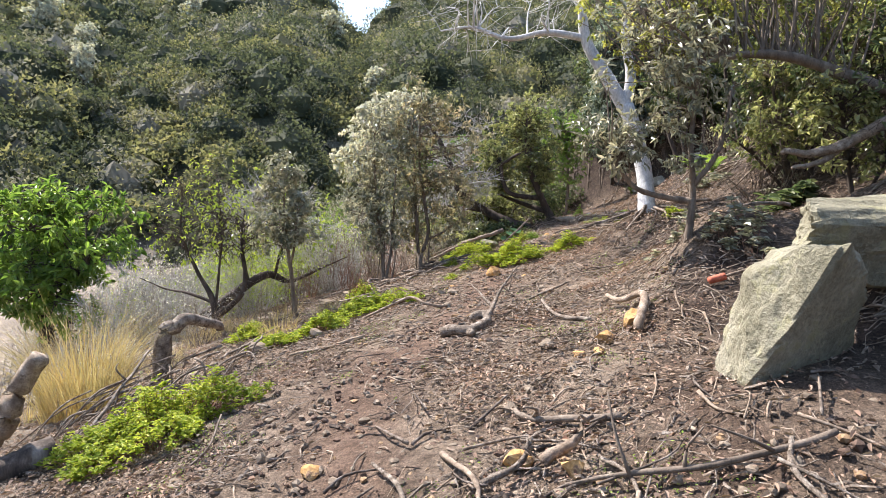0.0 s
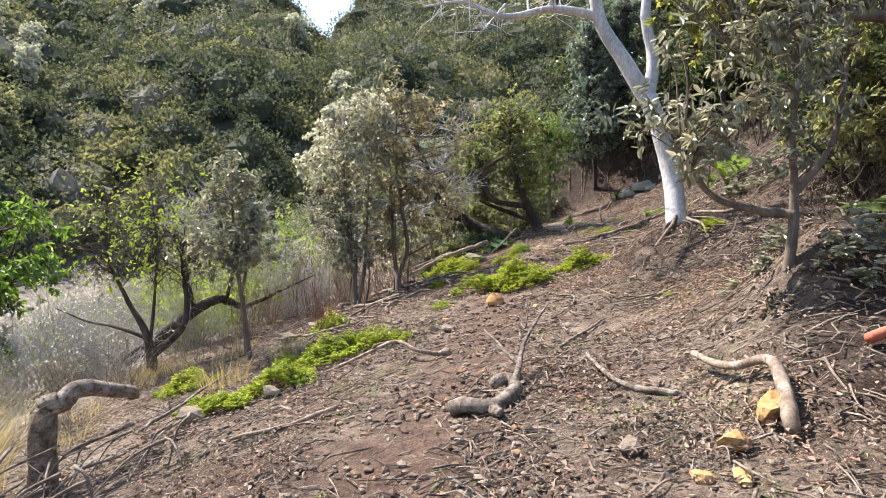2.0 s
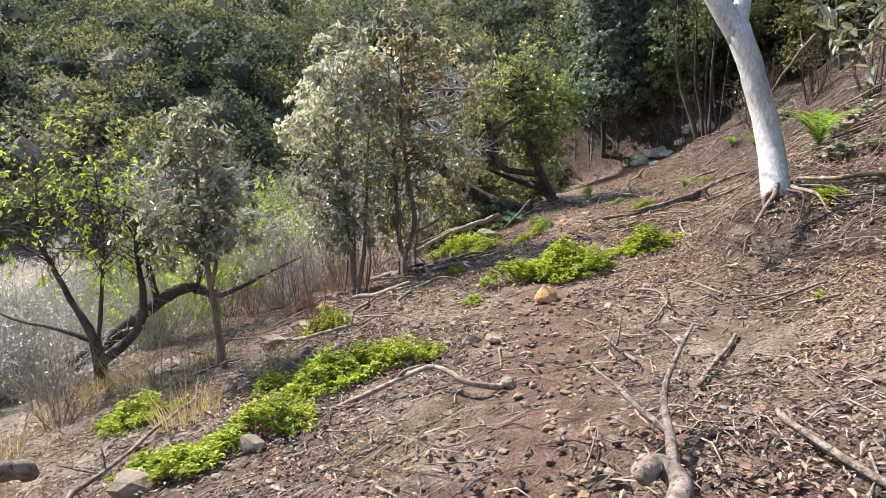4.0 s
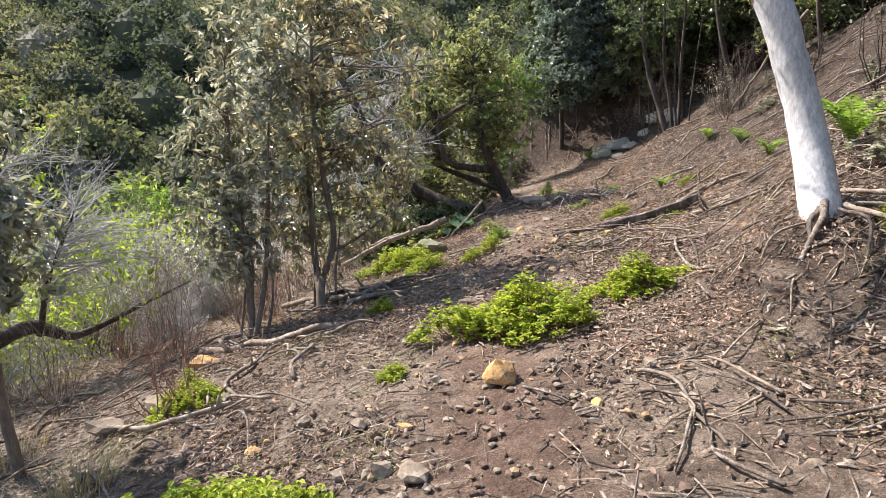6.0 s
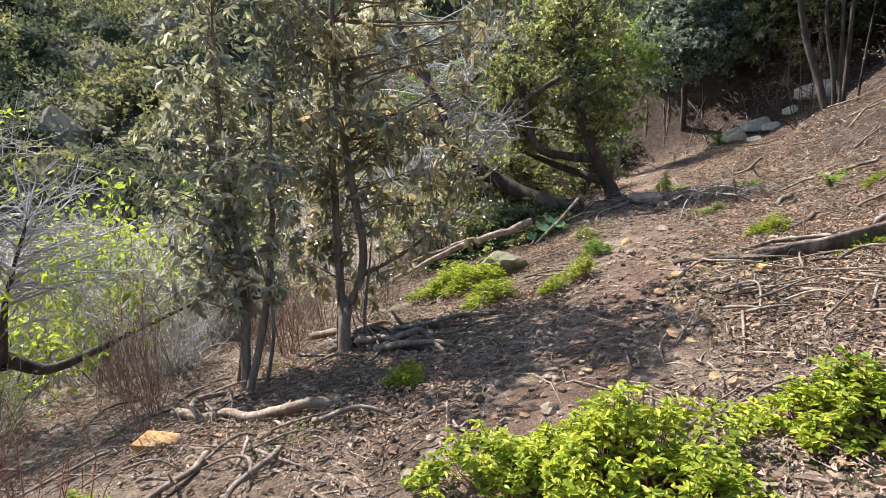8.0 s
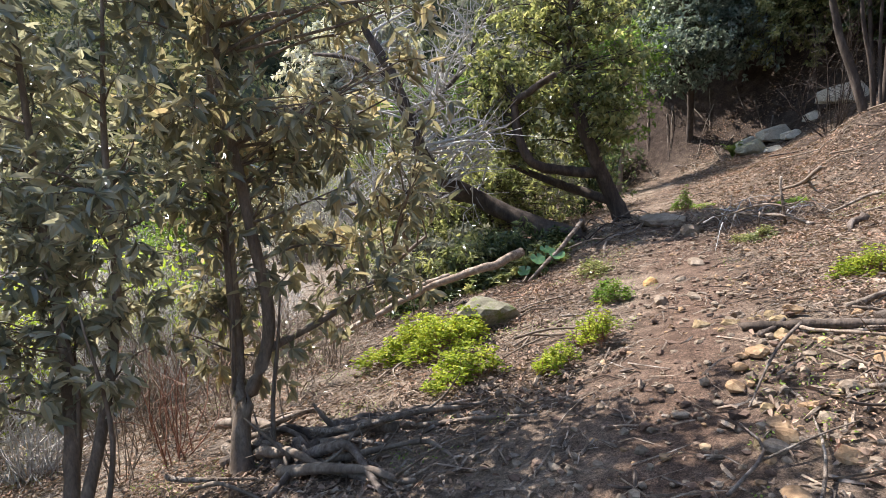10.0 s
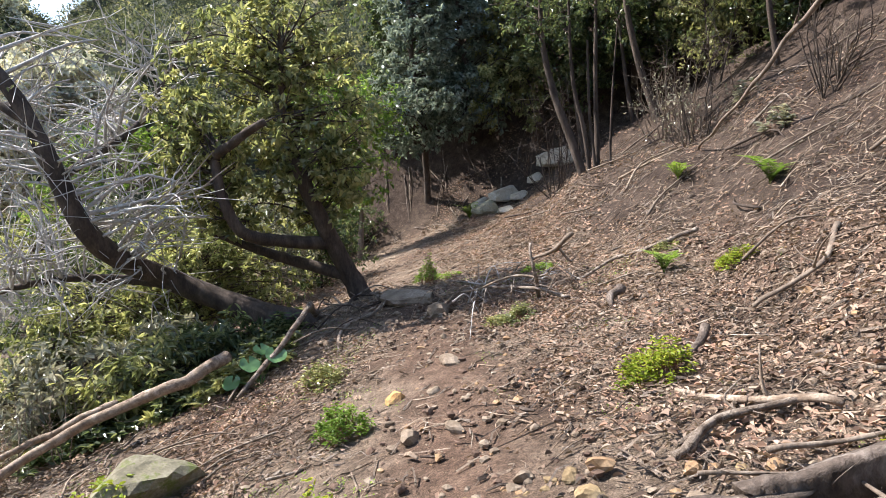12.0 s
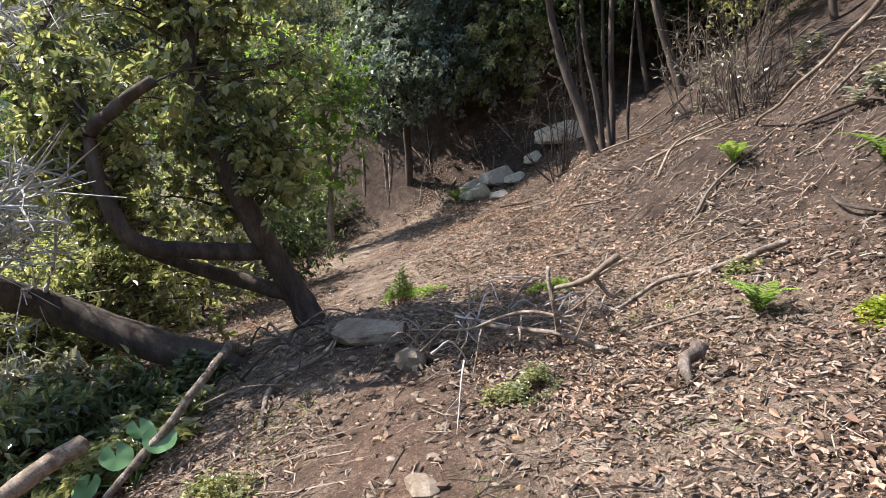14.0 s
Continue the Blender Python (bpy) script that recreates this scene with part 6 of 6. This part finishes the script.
# upright shoots below the path
for k, (X, Y, h, mt) in enumerate(((-2.3, 9.05, 1.1, TWIG_RED), (-2.15, 9.2, 0.9, TWIG_RED), (-2.9, 10.6, 1.4, BARK_GREY), (-3.3, 11.2, 1.6, TWIG_RED), (-2.9, 12.3, 1.6, BARK_GREY), (-3.4, 13.2, 1.8, WOOD_DEAD), (-2.6, 13.4, 1.6, BARK_GREY), (-3.9, 11.9, 1.6, WOOD_DEAD),
                                     (-2.2, 14.5, 1.5, BARK_GREY), (-3.0, 15.0, 1.6, WOOD_DEAD), (-4.1, 10.2, 1.4, BARK_GREY), (-3.7, 9.7, 1.0, WOOD_DEAD), (-1.9, 16.5, 1.2, WOOD_DEAD), (-2.9, 17.0, 1.3, BARK_GREY), (-3.9, 15.6, 1.6, WOOD_DEAD))):
    bare_shrub("thin_shoots", "leafless upright reddish or grey shoots", X, Y, (0.7, 0.7, h), 450 + k, mt, 11, 5, "thin shoots", 0.006)

rs = np.random.RandomState(47)
for k in range(34):
    Y = rs.uniform(6.5, 17.5)
    X = rs.uniform(-5.2, -2.6) + (0.5 if Y > 12.5 else -0.8)
    if Y < 11.5 and k % 2:
        continue
    bare_shrub("brown_brush", "thin leafless brown brush below the path", X, Y, (rs.uniform(0.8, 1.5), rs.uniform(0.7, 1.3), rs.uniform(0.5, 1.3)), 1100 + k, (WOOD_DEAD, BARK_GREY, WOOD_TAN, TWIG_RED)[k % 4], 13, 6, "brown brush", 0.007,
               tips=L_OLIVE if k % 6 == 2 else None, tip_size=0.03, per=2)
for k in range(16):
    X, Y = rs.uniform(-9.0, -4.6), rs.uniform(4.0, 9.5)
    bare_shrub("bare_shrub", "low pale leafless shrub on the valley side", X, Y, (rs.uniform(1.2, 2.0), rs.uniform(1.0, 1.6), rs.uniform(0.5, 1.0)), 1140 + k, TWIG_PALE if k % 2 else WOOD_DEAD, 22, 8, "bare shrubs", 0.008,
               tips=(L_BLOSSOM, None, L_STRAW, None)[k % 4], tip_size=0.03, per=2)
for k, (X, Y, h) in enumerate(((-5.6, 13.2, 2.3), (-6.6, 14.6, 2.4), (-5.3, 15.6, 2.2), (-7.6, 13.6, 2.2), (-6.4, 12.2, 1.8), (-8.6, 15.2, 2.5))):
    bare_shrub("spring_shrub", "open shrub in yellow-green spring leaf on the valley side", X, Y, (2.0, 1.8, h), 1180 + k, BARK_GREY, 20, 9, "spring shrubs", 0.011, tips=L_SPRIG, tip_size=0.09, per=5)
for k in range(12):
    X, Y = rs.uniform(-5.2, -3.2), rs.uniform(3.2, 9.0)
    tuft("dry_grass", "thin tuft of dry grass among brush", X, Y, rs.uniform(0.3, 0.6), rs.uniform(0.4, 0.7), 90, 1160 + k, L_STRAW)


def round_leaf_plant(x, y):
    ob = thing("round_leaf_plant", "glossy plant with large round green leaves", "plant", tuple(on(x, y)))
    for dx, dy, h, r, tx, ty in ((-0.09, 0.0, 0.24, 0.095, 0.4, -0.7), (0.15, 0.05, 0.23, 0.10, 0.2, -0.75), (-0.25, -0.05, 0.14, 0.085, -0.3, -0.8), (0.0, 0.18, 0.30, 0.08, 0.3, -0.5)):
        g = Geo()
        n = 22
        a = np.linspace(0.22, 2 * np.pi - 0.22, n) + math.pi / 2
        rim = np.stack([np.cos(a), np.sin(a), 0.12 + 0.07 * np.cos(5 * a)], -1) * r
        mid = np.stack([np.cos(a) * 0.5, np.sin(a) * 0.5, 0.02 + 0 * a], -1) * r
        v = np.vstack([[[0, 0, 0]], mid, rim])
        nrm = Vector((tx, ty, 1)).normalized()
        m = np.array(nrm.to_track_quat("Z", "Y").to_matrix())
        c = np.array(on(x + dx, y + dy, h))
        k = np.arange(n - 1)
        g.add(v @ m.T + c, np.stack([k * 0, k + 1, k + 2], -1))
        g.f.append(np.stack([k + 1, k + 1 + n, k + 2 + n, k + 2], -1))
        part("leaf", g, L_ROUND, ob, smooth=True)
        s = Geo()
        tube(s, [on(x, y, -0.01), on(x + dx * 0.6, y + dy * 0.6, h * 0.7), c], [0.006, 0.005, 0.004], 6, 6)
        part("stalk", s, L_ROUND, ob, smooth=True)


L_ROUND = leafy("round_leaf", ((0.12, 0.24, 0.10), (0.15, 0.28, 0.12)), 0.2, 0.3, 0.6)
round_leaf_plant(-0.2, 16.6)
# pale-leaved plants on the upper slope
for k, (X, Y) in enumerate(((3.35, 5.2), (3.5, 4.9), (2.95, 5.9), (3.9, 10.4), (4.2, 10.1), (5.0, 12.2), (5.6, 13.5), (6.2, 11.0), (4.8, 8.6), (6.4, 15.2), (5.9, 17.6), (6.8, 19.4), (5.2, 10.2))):
    low_bush("leafy_plant", "pale-leaved low plant on the upper slope", X, Y, (0.45, 0.4, 0.35), 480 + k, L_OLIVE, 0.075, 11, "leafy plants")


# ---- litter ----
def scatter(rng, n, x0, x1, y0, y1):
    return rng.uniform(x0, x1, n), rng.uniform(y0, y1, n)


def surface_normals(x, y):
    e = 0.05
    return unit(np.stack([-(land(x + e, y) - land(x - e, y)) / (2 * e), -(land(x, y + e) - land(x, y - e)) / (2 * e), np.ones_like(x)], -1))


def patchiness(x, y, s, seed):
    return np.array([noise.noise(Vector((a * s, b * s, seed))) for a, b in zip(x, y)])


def leaf_litter():
    """Dry leaves in drifts: larger and denser on the uphill side, few on the trodden line."""
    rng = np.random.RandomState(90)
    x, y = scatter(rng, 840000, -6.0, 7.4, 0.3, 27.5)
    u = path_off(x, y)
    want = 0.26 + 0.5 * step(0.5, 2.0, u) * step(2, 9, y) + 0.2 * step(0.3, 0.8, np.abs(u)) - 0.14 * np.exp(-((u / 0.4) ** 2)) + 0.25 * step(11.5, 14, y) * step(0.2, 1.2, u) + 0.25 * step(-1.0, -2.0, u)
    want = want * (1 - 0.94 * np.exp(-(((u + 0.1) / 0.72) ** 4)) * step(18.5, 14.5, y))
    want = want * (1 + 1.4 * patchiness(x, y, 0.9, 2.0)) * step(9, 4, np.abs(u)) * (1 - 0.82 * dark_soil_and_shade(x, y)) * (0.95 + 0.3 * step(5, 2, np.abs(y - 14))) * (1 + 0.9 * patchiness(x, y, 0.3, 4.0)) * (1 - 0.45 * step(17, 22, y))
    keep = rng.uniform(0, 1, len(x)) < want
    x, y = x[keep], y[keep]
    k = len(x)
    nrm = surface_normals(x, y)
    a = rng.uniform(0, 6.28, k)
    d = np.stack([np.cos(a), np.sin(a), rng.normal(0, 0.5, k)], -1)
    d = d - nrm * (d * nrm).sum(-1, keepdims=True) * 0.65
    p = np.stack([x, y, land(x, y) + rng.uniform(0.012, 0.055, k)], -1)
    L = (0.011 + 0.046 * rng.uniform(0, 1, k) ** 2.5) * (1 + 0.5 * step(16, 21, y)) * (1 + 0.12 * step(0.6, 1.6, u[keep]) * step(11, 13.5, y))
    W = L * rng.uniform(0.2, 0.6, k)
    tilt = nrm + rng.normal(0, 0.55, nrm.shape)
    near = (L > 0.04) & (np.abs(path_off(x, y)) < 3.2) & (y < 17)
    g = Geo()
    leaves(g, p[near], d[near], tilt[near], L[near], W[near], 0.3, 0.22, True)
    leaves(g, p[~near], d[~near], tilt[~near], L[~near], W[~near], 0.2, 0.15, False)
    single("leaf_litter", g, L_DRY, "dry curled brown leaves strewn over the slope", "leaf litter", kind="stuff", smooth=False)


def wood_chips():
    """Short broken lengths of bark and wood, half sunk in the litter."""
    rng = np.random.RandomState(93)
    gs = (Geo(), Geo(), Geo())
    x, y = scatter(rng, 26000, -4.5, 5.0, 0.4, 20)
    u = path_off(x, y)
    keep = rng.uniform(0, 1, len(x)) < (0.5 - 0.42 * np.exp(-((u / 0.5) ** 2))) * (0.6 + 1.6 * patchiness(x, y, 0.9, 12.0)) * step(6, 2.5, np.abs(u))
    for X, Y in zip(x[keep], y[keep]):
        a, ln, r = rng.uniform(0, 6.28), rng.uniform(0.03, 0.13), rng.uniform(0.004, 0.012)
        d = np.array([math.cos(a), math.sin(a)]) * ln
        q = np.array([(X, Y, 0), (X + d[0] * 0.5 + rng.normal(0, 0.008), Y + d[1] * 0.5, 0), (X + d[0], Y + d[1], 0)])
        q[:, 2] = land(q[:, 0], q[:, 1]) + rng.uniform(0.006, 0.04, 3)
        tube(gs[rng.choice(3, p=(0.45, 0.3, 0.25))], q, [r, r * 1.15, r * 0.7], 4, 3, rng, 0.25)
    for g, m, nm, lab in zip(gs, (WOOD_TAN, WOOD_DEAD, WOOD_ROT), ("pale_wood_chips", "grey_wood_chips", "dark_wood_chips"), ("pale broken bits of bark and wood in the litter", "grey broken bits of wood in the litter", "dark rotten bits of wood in the litter")):
        single(nm, g, m, lab, "wood chips", kind="stuff", smooth=False)


def seedlings():
    """A thin green bloom of tiny seedlings and moss in patches between the leaves."""
    rng = np.random.RandomState(94)
    x, y = scatter(rng, 150000, -4.5, 4.5, 0.4, 19)
    u = path_off(x, y)
    keep = (patchiness(x, y, 1.1, 21.0) + 0.5 * patchiness(x, y, 4.0, 22.0) > 0.34) & (np.abs(u) > 0.3) & (u < 2.6)
    x, y = x[keep], y[keep]
    k = len(x)
    a = rng.uniform(0, 6.28, k)
    d = np.stack([np.cos(a), np.sin(a), rng.uniform(0.1, 1.2, k)], -1)
    p = np.stack([x, y, land(x, y) + rng.uniform(0.01, 0.04, k)], -1)
    L = rng.uniform(0.007, 0.02, k)
    g = Geo()
    leaves(g, p, d, rng.normal(0, 0.4, (k, 3)) + np.array([0, 0, 1.0]), L, L * 0.6, 0.1, 0.1, False)
    single("seedlings", g, L_FERN, "tiny green seedlings and moss between dry leaves", "seedlings", kind="stuff", smooth=False)


def twig_litter():
    rng = np.random.RandomState(91)
    g, g2 = Geo(), Geo()
    x, y = scatter(rng, 42000, -5.5, 7, 0.5, 24)
    u = path_off(x, y)
    keep = rng.uniform(0, 1, len(x)) < (0.75 - 0.6 * np.exp(-((u / 0.45) ** 2))) * (0.7 + 1.2 * patchiness(x, y, 0.8, 9.0)) * step(26, 14, y)
    for X, Y in zip(x[keep], y[keep]):
        a, ln = rng.uniform(0, 6.28), rng.uniform(0.06, 0.42) * rng.uniform(0.5, 1.2)
        d = np.array([math.cos(a), math.sin(a)]) * ln
        b = rng.normal(0, 0.12, 2) * ln
        pts = [(X, Y, 0.012), (X + d[0] / 2 + b[0], Y + d[1] / 2 + b[1], rng.uniform(0.015, 0.05)), (X + d[0], Y + d[1], 0.012)]
        r = rng.uniform(0.0022, 0.0075)
        tube(g if rng.uniform() < 0.6 else g2, [(q[0], q[1], ground_z(q[0], q[1]) + q[2]) for q in pts], [r, r * 0.8, r * 0.5], 3, 3, caps=False)
    single("twig_litter", g, WOOD_TAN, "dry pale twigs strewn over the slope", "twigs", kind="stuff", smooth=False)
    single("twig_litter_grey", g2, WOOD_DEAD, "dry grey twigs strewn over the slope", "twigs", kind="stuff", smooth=False)


def gravel():
    """Angular stones of all small sizes and crumbs of earth, most of them near the trodden line."""
    rng = np.random.RandomState(92)
    gs = (Geo(), Geo(), Geo())
    x, y = scatter(rng, 52000, -3.2, 4.6, 0.5, 18.5)
    u = path_off(x, y)
    keep = rng.uniform(0, 1, len(x)) < (0.25 + 0.4 * np.exp(-((u / 0.9) ** 2)) + 0.7 * patchiness(x, y, 0.7, 5.0)) * step(4, 2, np.abs(u))
    for X, Y in zip(x[keep], y[keep]):
        s = 0.006 + 0.036 * rng.uniform(0, 1) ** 3.6
        v0, f0 = ICO[1] if s > 0.016 else PEBBLE
        v = v0 * rng.uniform(0.65, 1.2, (len(v0), 1)) * np.array([s, s * rng.uniform(0.6, 1), s * rng.uniform(0.45, 0.85)])
        a = rng.uniform(0, 6.28)
        v = v @ np.array([[math.cos(a), math.sin(a), 0], [-math.sin(a), math.cos(a), 0], [0, 0, 1]])
        gs[rng.choice(3, p=(0.5, 0.38, 0.12))].add(v + np.array([X, Y, ground_z(X, Y) + s * 0.35]), f0)
    single("gravel", gs[0], STONE_GREY, "small grey-brown stones scattered on the ground", "gravel", kind="stuff", smooth=False)
    single("soil_crumbs", gs[1], EARTH_CRUMB, "reddish brown crumbs of earth on the path", "soil", kind="stuff", smooth=False)
    single("ochre_gravel", gs[2], STONE_BROWN, "small ochre-brown stones scattered on the ground", "gravel", kind="stuff", smooth=False)


EARTH_CRUMB = surface("earth_crumb", ((0.088, 0.056, 0.04), (0.147, 0.096, 0.069), (0.215, 0.15, 0.108)), 6, 70, 0.95, 0.6, 0.005)
leaf_litter()
wood_chips()
seedlings()
twig_litter()
gravel()
